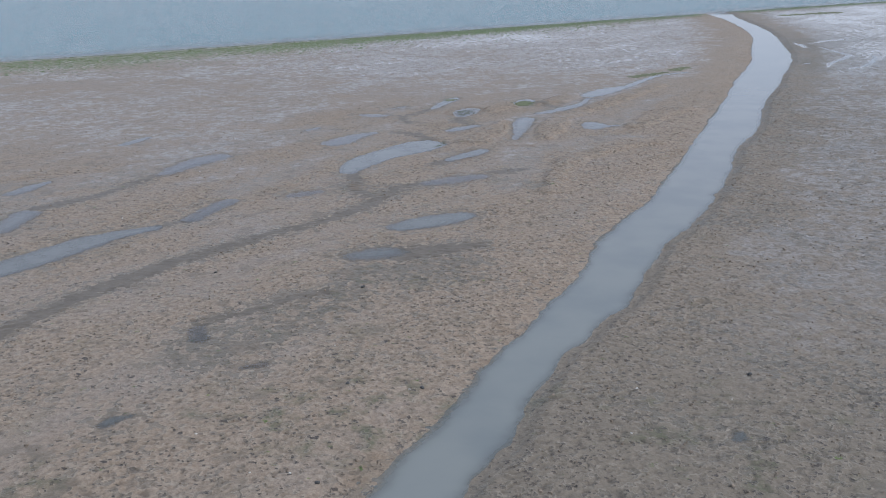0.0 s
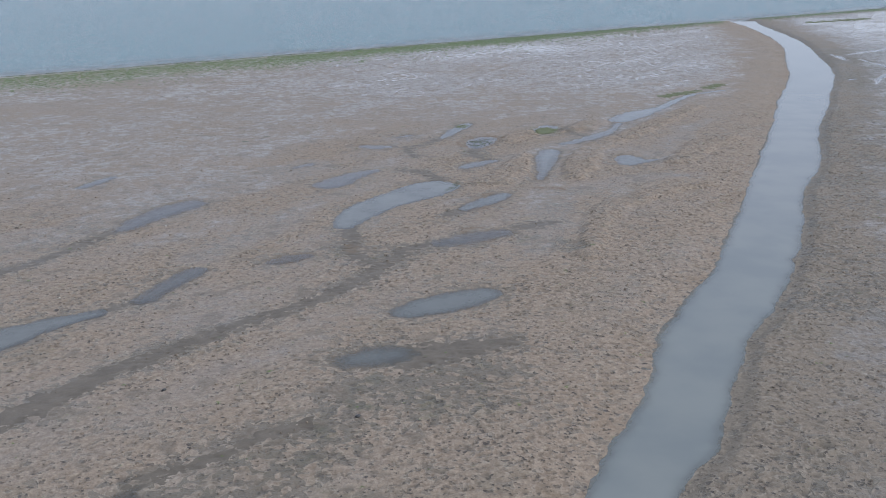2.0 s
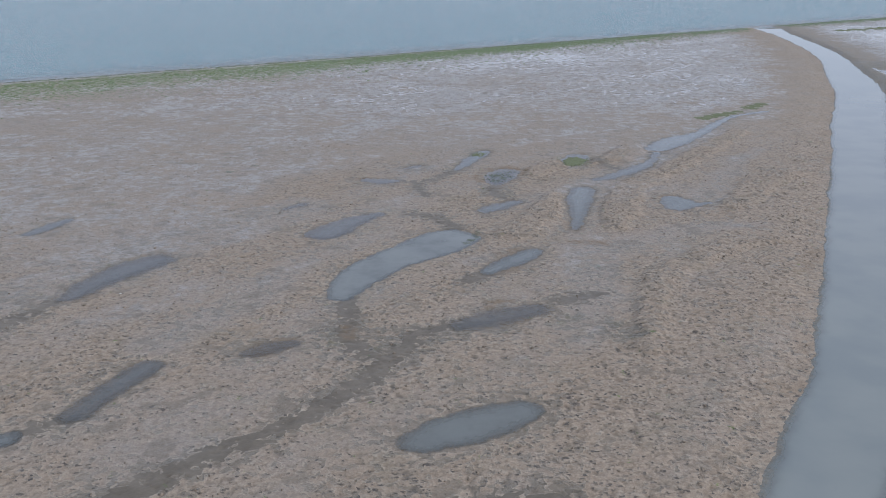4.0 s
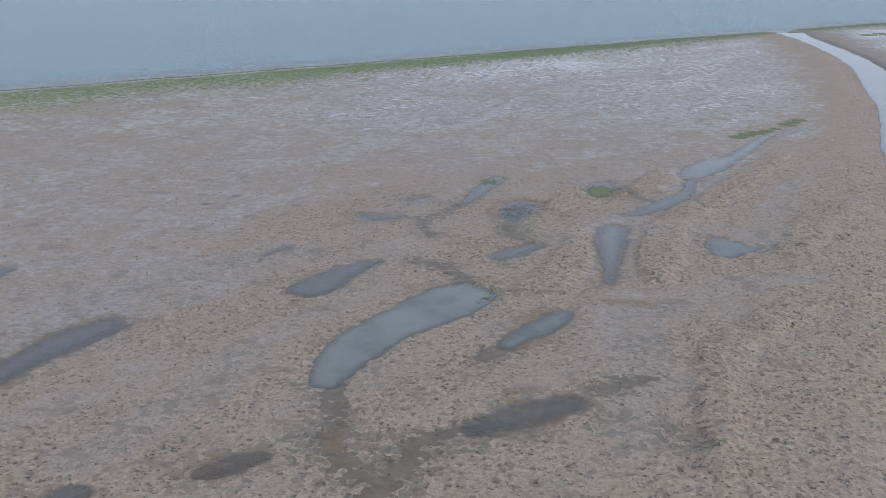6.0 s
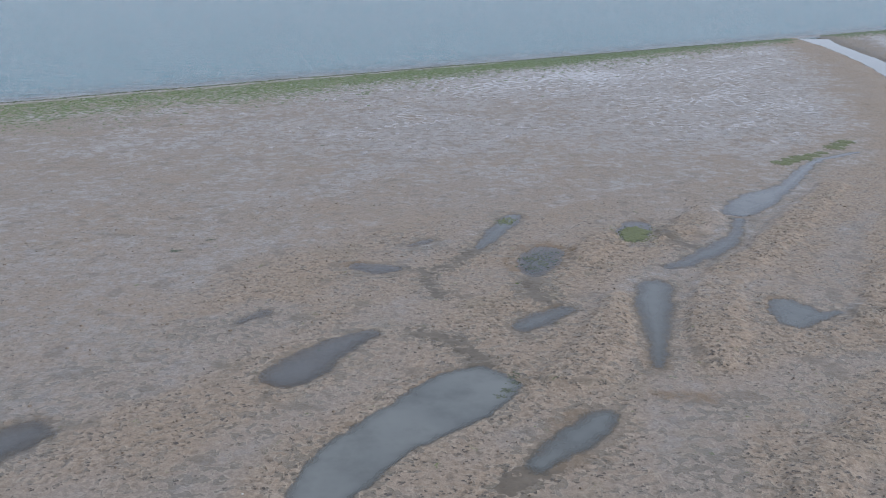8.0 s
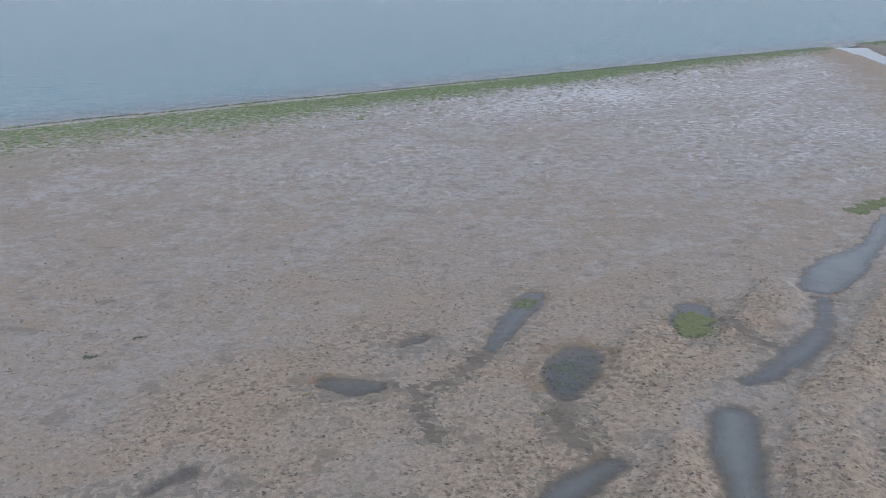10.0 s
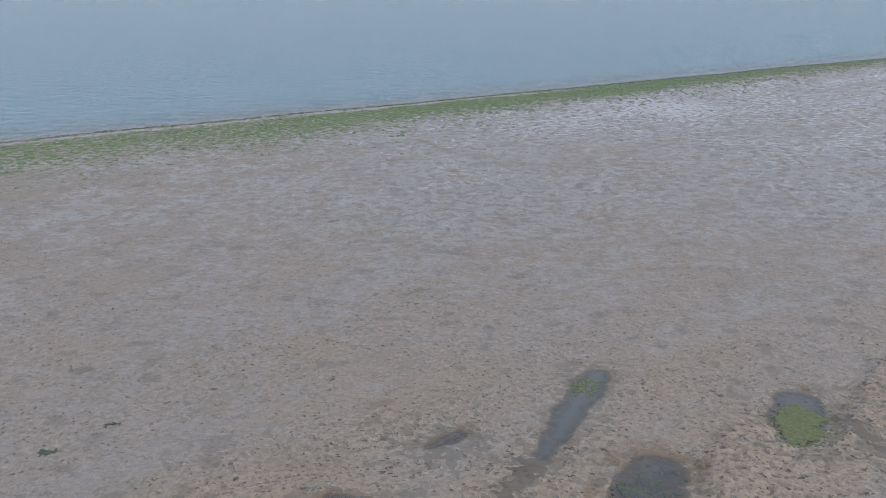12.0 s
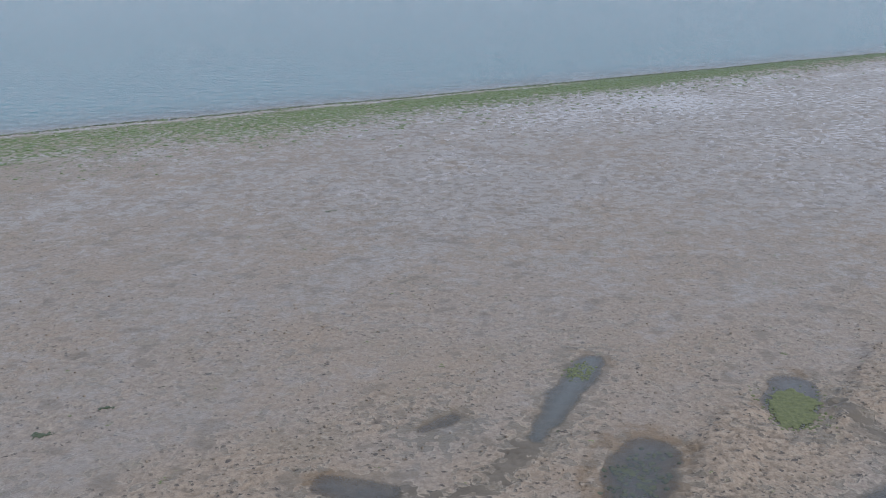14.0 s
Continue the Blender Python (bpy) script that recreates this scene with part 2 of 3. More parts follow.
def terrain(x, y, fine=None):
    """The mud's height and the fields that colour it, for arrays of places."""
    shore = (SHORE_Y + SHORE_SLOPE * x - y) / math.hypot(1, SHORE_SLOPE) + 0.35 * grain(x, y, 9.0, 60) + 0.12 * grain(x, y, 1.7, 61)
    wobble = 0.13 * grain(x, y, 1.5, 50) * (1 - 0.45 * smooth(35, 60, y)) + 0.12 * grain(x, y, 4.0, 53) * smooth(35, 60, y) + (1 - 0.5 * smooth(30, 55, y)) * (0.07 * grain(x, y, 0.55, 51) + 0.03 * grain(x, y, 0.25, 52))
    creek = -np.maximum(stroke(x, y, CREEK_LINE, None), stroke(x, y, CREEK_FAR, None)) + wobble
    middle = CREEK_LINE + CREEK_FAR[1:]
    side = np.where(x > np.interp(y, [p[1] for p in middle], [p[0] for p in middle]), 1.0, 0.0)
    ragged = 0.55 * layers(x, y, 0.75, 3, 20)

    # broad banks run the way the pools lie
    along, across = x * 0.62 + y * 0.78, x * 0.78 - y * 0.62
    banks = grain(along / 3.2, across, 2.6, 30) + 0.5 * grain(along / 2.5, across, 1.2, 31)
    trough = smooth(-0.5, 0.5, strokes(x, y, TROUGHS) + 0.3 * grain(x, y, 1.5, 33))
    crest = smooth(-0.25, 0.35, strokes(x, y, CRESTS) + 0.25 * grain(x, y, 1.2, 34))
    plain = smooth(56, 66, y - 0.45 * (x - 2)) * smooth(1.0, 9.0, creek)
    plain = np.maximum(plain, smooth(-7, -13, x) * smooth(34, 46, y + 0.6 * (x + 10)))
    flats = smooth(0.8, 5.0, creek + 1.5 * grain(x, y, 3.0, 35)) * side

    clump = 0.5 + 0.34 * banks + 0.35 * np.exp(-np.maximum(creek, 0) / 4.0) + 0.4 * crest + 0.22 * side
    clump = clump * (1 - 0.75 * trough) * (1 - 0.55 * plain) * (1 - 0.15 * flats)
    clump = np.clip(clump, 0.05, 1)

    shreds = 0.5 * layers(x, y, 0.42, 4, 24)
    pools = np.full(x.shape, -1e9)
    basin = np.zeros(x.shape)
    edge = 0.12 * grain(x, y, 0.9, 40) + 0.15 * grain(x, y, 0.36, 41) + 0.08 * grain(x, y, 0.16, 42)
    for depth, _, margin, points in POOLS:
        core = stroke(x, y, points)
        inside = core + margin + edge
        pools = np.maximum(pools, inside)
        basin = np.maximum(basin, 0.012 * smooth(-0.12, 0.1, inside) + 0.006 * smooth(0.0, 0.4, inside) + 0.85 * depth * smooth(-0.04, 0.6, core + 0.4 * edge))
    drains = strokes(x, y, DRAINS)
    zones = strokes(x, y, RAGGED)
    soaked = 0.5 * smooth(-0.025, 0.025, 0.7 * drains + 0.3 * ragged + 0.85 * shreds - 0.08)
    soaked = np.maximum(soaked, 0.2 * smooth(0.33, 0.38, ragged + 0.7 * shreds + 0.6 * smooth(-0.8, 0.6, zones) - 0.22) * smooth(-1.2, 0, zones))
    soaked = np.maximum(soaked, 0.15 * smooth(-0.05, 0.05, pools - 0.08))
    soaked = np.maximum(soaked, smooth(0.16, 0.30, layers(x, y, 1.1, 3, 26) - 0.25 - 0.3 * clump) * 0.5 * smooth(0, 3, creek))

    height = 0.018 * banks * (1 - plain) + 0.13 * crest - 0.006 * trough
    height = height * smooth(0.1, -0.5, pools)
    height += 0.02 * np.exp(-(np.maximum(creek, 0) / 2.5) ** 2) * side
    height -= 0.006 * soaked
    height = np.maximum(height, POOL + 0.004) - basin
    # creek banks: gentle on one side, a low cut on the other
    reach = np.where(side > 0.5, 0.55, 1.7)
    height = height * smooth(-0.2, 1.2, creek) + CREEK * (1 - smooth(0, 1, creek / reach)) - 0.5 * smooth(0, 1.6, -creek)
    inlet = strokes(x, y, INLETS)
    height += 0.03 * smooth(-1.6, -0.6, inlet) * smooth(0.0, -0.5, inlet) * smooth(0.2, 2.0, creek)
    # the fall to the open water
    height = height * smooth(0, 3, shore) + SEA * (1 - smooth(0, 2.6, shore)) - np.clip(-shore, 0, 40) * 0.07

    lumps = np.zeros(x.shape)
    pit = np.zeros(x.shape)
    where = np.ones(x.shape, bool) if fine is None else fine
    px, py, pc = x[where], y[where], clump[where]
    gentle = smooth(80, 60, py)
    relief = 0.55 * grain(px, py, 0.42, 70) + 0.55 * np.abs(grain(px, py, 0.24, 71)) + 0.35 * grain(px, py, 0.13, 72)
    bend = 0.05 * grain(px, py, 0.3, 73)
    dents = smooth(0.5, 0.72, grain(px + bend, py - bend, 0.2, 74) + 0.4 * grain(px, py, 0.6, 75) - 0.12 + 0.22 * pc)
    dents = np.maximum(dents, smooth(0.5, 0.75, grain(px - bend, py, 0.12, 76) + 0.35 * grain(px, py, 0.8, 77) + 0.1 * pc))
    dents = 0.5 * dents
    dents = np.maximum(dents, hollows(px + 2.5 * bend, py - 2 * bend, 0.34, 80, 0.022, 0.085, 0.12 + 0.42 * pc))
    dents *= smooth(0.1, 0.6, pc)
    calm = (1 - 0.8 * soaked[where]) * smooth(0.05, -0.1, pools[where]) * smooth(0.0, 0.7, creek[where]) * smooth(-0.3, 0.5, shore[where])
    lumps[where] = calm * gentle * (0.006 + 0.010 * pc) * relief
    pit[where] = calm * gentle * dents
    height += lumps - (0.025 + 0.035 * clump) * pit
    ring = np.hypot(x - 7.9, y - 24.5)
    height += 0.05 * np.exp(-((ring - 0.3) / 0.12) ** 2) - 0.06 * np.exp(-((ring / 0.16) ** 2))
    return dict(height=height, clump=clump, soaked=np.clip(soaked, 0, 1), pit=pit, shore=shore, creek=creek, pools=pools, plain=plain,
                trough=trough, flats=flats, crest=crest, inlet=inlet, banks=banks, side=side)


# ---- materials ----
def material(name):
    m = bpy.data.materials.new(name)
    m.use_nodes = True
    t = m.node_tree
    t.nodes.clear()
    return m, t


class Graph:
    """Short hand for shader nodes."""

    def __init__(self, name):
        self.material, self.tree = material(name)
        self.out = self.tree.nodes.new("ShaderNodeOutputMaterial")
        self.place = self.node("ShaderNodeTexCoord").outputs["Object"]

    def node(self, kind, **settings):
        n = self.tree.nodes.new(kind)
        for key, value in settings.items():
            setattr(n, key, value)
        return n

    def put(self, value, socket):
        if isinstance(value, bpy.types.NodeSocket):
            self.tree.links.new(value, socket)
        elif isinstance(value, tuple) and len(value) == 3 and socket.type == "RGBA":
            socket.default_value = (*value, 1)
        else:
            socket.default_value = value

    def math(self, kind, a, b=0.0, c=0.0, clamp=False):
        n = self.node("ShaderNodeMath", operation=kind, use_clamp=clamp)
        for value, socket in zip((a, b, c), n.inputs):
            self.put(value, socket)
        return n.outputs[0]

    def mix(self, factor, a, b):
        n = self.node("ShaderNodeMix", data_type="RGBA")
        self.put(factor, n.inputs[0])
        self.put(a, n.inputs[6])
        self.put(b, n.inputs[7])
        return n.outputs[2]

    def attribute(self, name):
        return self.node("ShaderNodeAttribute", attribute_name=name).outputs["Fac"]

    def noise(self, scale, detail=4.0, rough=0.55, stretch=None, twist=0.0):
        n = self.node("ShaderNodeTexNoise")
        n.inputs["Scale"].default_value, n.inputs["Detail"].default_value, n.inputs["Roughness"].default_value = scale, detail, rough
        n.inputs["Distortion"].default_value = twist
        if stretch:
            m = self.node("ShaderNodeMapping")
            m.inputs["Scale"].default_value, m.inputs["Rotation"].default_value = stretch[:3], (0, 0, radians(stretch[3]))
            self.put(self.place, m.inputs["Vector"])
            self.put(m.outputs[0], n.inputs["Vector"])
        else:
            self.put(self.place, n.inputs["Vector"])
        return n.outputs["Fac"]

    def prints(self, scale, size, share, turn):
        """Scattered bent dents: a mask of the dents and one of the mud pushed up round them."""
        bend = self.node("ShaderNodeTexNoise")
        bend.inputs["Scale"].default_value, bend.inputs["Detail"].default_value = scale * 1.6, 2.0
        self.put(self.place, bend.inputs["Vector"])
        shift = self.node("ShaderNodeVectorMath", operation="MULTIPLY_ADD")
        self.put(bend.outputs["Color"], shift.inputs[0])
        shift.inputs[1].default_value = (0.9 / scale,) * 3
        self.put(self.place, shift.inputs[2])
        m = self.node("ShaderNodeMapping")
        m.inputs["Rotation"].default_value, m.inputs["Scale"].default_value = (0, 0, radians(turn)), (scale * 0.85, scale * 1.25, 1)
        self.put(shift.outputs[0], m.inputs["Vector"])
        cells = self.node("ShaderNodeTexVoronoi", voronoi_dimensions="2D")
        cells.inputs["Scale"].default_value = 1.0
        self.put(m.outputs[0], cells.inputs["Vector"])
        lot = self.node("ShaderNodeSeparateColor")
        self.put(cells.outputs["Color"], lot.inputs[0])
        here = self.step(self.math("SUBTRACT", share, lot.outputs[0]), 0.0, 0.05)
        radius = self.math("MULTIPLY_ADD", lot.outputs[1], size * 0.75, size * 0.3)
        near = self.math("DIVIDE", cells.outputs["Distance"], radius)
        return self.math("MULTIPLY", here, self.step(near, 1.0, 0.82)), self.math("MULTIPLY", here, self.step(near, 1.7, 1.1))

    def step(self, value, low, high, to_low=0.0, to_high=1.0):
        n = self.node("ShaderNodeMapRange", interpolation_type="SMOOTHSTEP")
        for v, socket in zip((value, low, high, to_low, to_high), n.inputs):
            self.put(v, socket)
        return n.outputs[0]

    def bump(self, height, strength, distance, normal=None):
        n = self.node("ShaderNodeBump")
        self.put(strength, n.inputs["Strength"])
        n.inputs["Distance"].default_value = distance
        self.put(height, n.inputs["Height"])
        if normal:
            self.put(normal, n.inputs["Normal"])
        return n.outputs[0]

    def surface(self, color, roughness, normal=None, specular=0.5):
        n = self.node("ShaderNodeBsdfPrincipled")
        self.put(color, n.inputs["Base Color"])
        self.put(roughness, n.inputs["Roughness"])
        self.put(specular, n.inputs["Specular IOR Level"])
        n.inputs["IOR"].default_value = 1.4
        if normal:
            self.put(normal, n.inputs["Normal"])
        return n.outputs[0]

    def done(self, shader):
        self.put(shader, self.out.inputs["Surface"])
        return self.material


def mud_material():
    g = Graph("tidal_mud")
    clump, soaked, pit = g.attribute("clump"), g.attribute("soaked"), g.attribute("pit")
    film_zone, algae, rust, silt, slime = g.attribute("film"), g.attribute("algae"), g.attribute("rust"), g.attribute("silt"), g.attribute("slime")
    broad, patch, fine, speck = g.noise(0.22, 5, 0.6), g.noise(1.4, 5, 0.6), g.noise(6.0, 6, 0.7), g.noise(26.0, 4, 0.7)
    brown = g.mix(g.step(fine, 0.34, 0.66), (0.204, 0.147, 0.103), (0.316, 0.243, 0.177))
    grey = g.mix(g.step(fine, 0.36, 0.66), (0.203, 0.161, 0.129), (0.286, 0.231, 0.188))
    dry = g.step(g.math("ADD", g.math("MULTIPLY", clump, 0.7), g.math("MULTIPLY", patch, 0.6)), 0.35, 0.85)
    color = g.mix(dry, grey, brown)
    color = g.mix(g.math("MULTIPLY", g.step(broad, 0.45, 0.66), 0.4), color, (0.255, 0.185, 0.128))
    color = g.mix(g.math("MULTIPLY", g.step(g.noise(0.6, 6, 0.65), 0.5, 0.72), 0.4), color, (0.165, 0.14, 0.098))
    color = g.mix(g.math("MULTIPLY", g.step(speck, 0.55, 0.66), 0.34), color, (0.36, 0.30, 0.245))
    color = g.mix(g.math("MULTIPLY", g.step(speck, 0.45, 0.34), 0.32), color, (0.10, 0.08, 0.064))
    color = g.mix(g.math("MULTIPLY", silt, 0.75), color, (0.14, 0.12, 0.092))
    color = g.mix(g.math("MULTIPLY", slime, g.step(g.noise(1.1, 6, 0.65), 0.5, 0.68)), color, (0.105, 0.1, 0.06))
    # small holes and prints: wet mud, and the shade inside put into the colour
    shred = g.math("SUBTRACT", g.noise(3.2, 2.2, 0.5, None, 0.5), 0.5)
    near_pool = g.math("MULTIPLY_ADD", shred, 1.1, g.attribute("basin"))
    near_run = g.math("MULTIPLY_ADD", shred, 1.5, g.attribute("runnel"))
    margin, runnel = g.step(near_pool, 0.0, 0.03), g.step(near_run, 0.0, 0.03)
    verge = g.math("MAXIMUM", g.math("MULTIPLY", g.step(near_pool, -0.1, -0.01), g.math("SUBTRACT", 1.0, margin)),
                   g.math("MULTIPLY", g.step(near_run, -0.1, -0.01), g.math("SUBTRACT", 1.0, runnel)))
    color = g.mix(g.math("MULTIPLY", verge, 0.3), color, (0.37, 0.315, 0.25))
    soaked = g.math("MAXIMUM", soaked, g.math("MAXIMUM", g.math("MULTIPLY", margin, 0.42), runnel))
    open_mud = g.math("SUBTRACT", 1.0, soaked)
    share = g.math("MULTIPLY_ADD", clump, 0.45, 0.03)
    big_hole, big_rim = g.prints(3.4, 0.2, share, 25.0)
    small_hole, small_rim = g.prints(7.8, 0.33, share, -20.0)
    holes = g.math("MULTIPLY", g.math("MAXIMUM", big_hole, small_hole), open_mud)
    rims = g.math("MULTIPLY", g.math("MAXIMUM", big_rim, small_rim), open_mud)
    # raised rims made paler in the colour, as if catching light
    color = g.mix(g.math("MULTIPLY", rims, 0.2), color, (0.36, 0.30, 0.235))
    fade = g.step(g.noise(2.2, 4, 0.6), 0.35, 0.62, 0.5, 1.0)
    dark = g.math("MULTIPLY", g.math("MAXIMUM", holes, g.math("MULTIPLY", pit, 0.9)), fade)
    # low wet plates with ragged edges, and the paler drying rims round them
    lie_low = g.math("ADD", g.noise(3.6, 2.4, 0.5, None, 0.6), g.math("MULTIPLY", g.noise(0.45, 4, 0.6), 0.55))
    lie_low = g.math("ADD", lie_low, g.math("MULTIPLY", g.attribute("wet"), 0.16))
    plate = g.math("MULTIPLY", g.step(lie_low, 0.885, 0.905), open_mud)
    crust = g.math("MULTIPLY", g.math("MULTIPLY", g.step(lie_low, 0.82, 0.885), g.step(lie_low, 0.91, 0.89)), open_mud)
    scab = g.step(g.noise(8.5, 2.5, 0.55, None, 0.8), 0.57, 0.60)
    color = g.mix(g.math("MULTIPLY", scab, 0.3), color, (0.15, 0.118, 0.088))
    color = g.mix(g.math("MULTIPLY", crust, 0.32), color, (0.37, 0.315, 0.25))
    color = g.mix(g.math("MULTIPLY", plate, g.math("MULTIPLY_ADD", g.attribute("wet"), 0.34, 0.4)), color, (0.118, 0.1, 0.074))
    color = g.mix(g.math("MULTIPLY", soaked, 0.85), color, g.mix(g.step(patch, 0.35, 0.65), (0.088, 0.071, 0.053), (0.125, 0.103, 0.08)))
    # dents coloured dark for their inner shade as well as wet mud
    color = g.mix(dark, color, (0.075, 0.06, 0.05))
    color = g.mix(g.math("MULTIPLY", rust, g.step(patch, 0.36, 0.56, 0.0, 0.64)), color, (0.16, 0.103, 0.058))
    green = g.mix(g.step(fine, 0.3, 0.7), (0.035, 0.065, 0.012), (0.14, 0.19, 0.045))
    weed = g.step(g.math("ADD", algae, g.math("MULTIPLY", g.math("SUBTRACT", g.noise(2.4, 6, 0.7), 0.5), 3.4)), 0.5, 0.68)
    color = g.mix(g.math("MULTIPLY", weed, 0.9), color, green)
    # a thin sheet of water lies in the flat hollows
    lie = g.math("ADD", g.math("MULTIPLY", g.noise(0.35, 5, 0.6), 0.35), g.math("MULTIPLY", g.noise(1.6, 6, 0.7), 0.65))
    film = g.step(g.math("ADD", lie, g.math("MULTIPLY", film_zone, 0.16)), 0.46, 0.66)
    film = g.math("MULTIPLY", g.math("MULTIPLY", film, g.step(film_zone, 0.02, 0.3)), g.math("SUBTRACT", 1.0, weed))
    bare = g.step(g.noise(2.1, 4, 0.65, None, 0.5), 0.57, 0.49)
    film = g.math("MULTIPLY", film, g.math("MULTIPLY_ADD", bare, 0.55, 0.45))
    # standing sheets among the ribs of the wettest flats, smooth enough to mirror the sky
    fleck = g.math("ADD", g.math("MULTIPLY", g.noise(2.3, 6, 0.62, None, 0.3), 0.8), g.math("MULTIPLY", broad, 0.2))
    fleck = g.step(g.math("ADD", fleck, g.math("MULTIPLY", film_zone, 0.15)), 0.672, 0.695)
    fleck = g.math("MULTIPLY", fleck, g.math("MULTIPLY", g.step(film_zone, 0.18, 0.5), g.math("SUBTRACT", 1.0, weed)))
    color = g.mix(g.math("MULTIPLY", film, 0.3), color, (0.16, 0.14, 0.125))
    color = g.mix(g.math("MULTIPLY", g.math("MULTIPLY", g.math("SUBTRACT", 1.0, bare), g.step(film_zone, 0.35, 0.85)), 0.45), color, (0.115, 0.095, 0.078))
    dull = g.math("SUBTRACT", 0.66, g.math("MULTIPLY", g.math("MAXIMUM", soaked, plate), 0.2))
    rough = g.step(fleck, 0.0, 1.0, g.step(film, 0.0, 1.0, dull, 0.3), 0.07)
    gloss = g.step(film, 0.0, 1.0, g.math("SUBTRACT", 0.42, g.math("MULTIPLY", soaked, 0.2)), 0.5)
    still = g.math("SUBTRACT", 1.0, g.math("MAXIMUM", g.math("MAXIMUM", g.math("MULTIPLY", film, 0.5), g.math("MULTIPLY", fleck, 0.97)), g.math("MULTIPLY", soaked, 0.8)))
    normal = g.bump(g.noise(5.0, 4, 0.6), g.math("MULTIPLY", still, 0.66), 0.08)
    normal = g.bump(g.math("SUBTRACT", g.math("MULTIPLY", rims, 0.35), holes), g.math("MULTIPLY", still, 0.8), 0.05, normal)
    normal = g.bump(g.math("SUBTRACT", g.math("MULTIPLY", crust, 0.3), plate), g.math("MULTIPLY", still, 0.7), 0.025, normal)
    normal = g.bump(g.noise(18.0, 5, 0.7), g.math("MULTIPLY", still, 0.6), 0.03, normal)
    return g.done(g.surface(color, rough, normal, gloss))


def water_material(name, murk, murk_deep, clearness, ripple, ripple_scale, stretch, strength, skin=0.012, rim=0.004, patchy=0.0):
    """Cloudy water: its bed shows where it is shallow; the sky lies on it."""
    g = Graph(name)
    depth, cloud = g.attribute("depth"), g.attribute("cloud")
    waves = g.noise(ripple_scale, 4, 0.6, stretch)
    if ripple > 0.1:
        waves = g.math("ADD", g.math("MULTIPLY", waves, 0.75), g.math("MULTIPLY", g.noise(4.5, 3, 0.6), 0.3))
    normal = g.bump(waves, strength, ripple)
    uneven = g.math("ADD", g.math("SUBTRACT", depth, skin), g.math("MULTIPLY", g.math("SUBTRACT", g.noise(2.6, 5, 0.65), 0.5), patchy))
    thick = g.math("MULTIPLY", g.math("MAXIMUM", uneven, 0.0), cloud)
    veil = g.math("SUBTRACT", 1.0, g.math("POWER", 2.718, g.math("MULTIPLY", thick, -clearness)), clamp=True)
    if clearness > 60:
        veil = g.math("MULTIPLY", veil, g.step(g.noise(0.9, 4, 0.6), 0.25, 0.6, 0.75, 1.0))
    body = g.mix(g.step(g.noise(0.35, 4, 0.55), 0.35, 0.68), murk, murk_deep)
    body = g.mix(g.step(cloud, 0.42, 0.15), body, (0.15, 0.143, 0.138))
    under = g.node("ShaderNodeMixShader")
    clear, milk = g.node("ShaderNodeBsdfTransparent"), g.node("ShaderNodeBsdfDiffuse")
    g.put((0.97, 0.97, 0.965), clear.inputs["Color"])
    g.put(body, milk.inputs["Color"])
    g.put(veil, under.inputs[0])
    g.put(clear.outputs[0], under.inputs[1])
    g.put(milk.outputs[0], under.inputs[2])
    gloss, fresnel, whole = g.node("ShaderNodeBsdfGlossy"), g.node("ShaderNodeFresnel"), g.node("ShaderNodeMixShader")
    gloss.inputs["Roughness"].default_value = 0.08
    fresnel.inputs["IOR"].default_value = 1.33
    g.put(normal, gloss.inputs["Normal"])
    g.put(normal, fresnel.inputs["Normal"])
    # the sheet thins out to wet mud at its rim
    g.put(g.math("MULTIPLY", fresnel.outputs[0], g.step(depth, 0.0, rim)), whole.inputs[0])
    g.put(under.outputs[0], whole.inputs[1])
    g.put(gloss.outputs[0], whole.inputs[2])
    return g.done(whole.outputs[0])


def weed_material(name, dark, light, rough=0.45):
    g = Graph(name)
    color = g.mix(g.step(g.noise(9.0, 7, 0.75), 0.34, 0.66), dark, light)
    island = g.node("ShaderNodeNewGeometry").outputs["Random Per Island"]
    color = g.mix(g.math("MULTIPLY", island, 0.4), color, (0.12, 0.12, 0.05))
    return g.done(g.surface(color, rough, g.bump(g.noise(30.0, 4, 0.6), 0.6, 0.02)))


MUD = mud_material()
SEA_WATER = water_material("sea_water", (0.04, 0.13, 0.15), (0.028, 0.11, 0.132), 6.0, 0.45, 0.5, (1.0, 1.7, 1.0, 10.0), 0.72)
CREEK_WATER = water_material("creek_water", (0.2, 0.204, 0.19), (0.17, 0.178, 0.172), 55.0, 0.01, 1.2, (1.0, 1.0, 1.0, 0.0), 0.012, -0.012, 0.006, 0.025)
POOL_WATER = water_material("pool_water", (0.168, 0.168, 0.157), (0.14, 0.141, 0.134), 65.0, 0.01, 2.5, (1.0, 1.0, 1.0, 0.0), 0.05, -0.005, 0.008, 0.014)
WEED = weed_material("green_seaweed", (0.036, 0.062, 0.012), (0.115, 0.165, 0.036))
MAT_WEED = weed_material("algae_felt", (0.05, 0.06, 0.018), (0.145, 0.155, 0.055), 0.6)
POND_WEED = weed_material("pond_weed", (0.05, 0.056, 0.042), (0.085, 0.092, 0.066), 0.7)
DARK_WEED = weed_material("dark_seaweed", (0.02, 0.03, 0.014), (0.045, 0.058, 0.024))


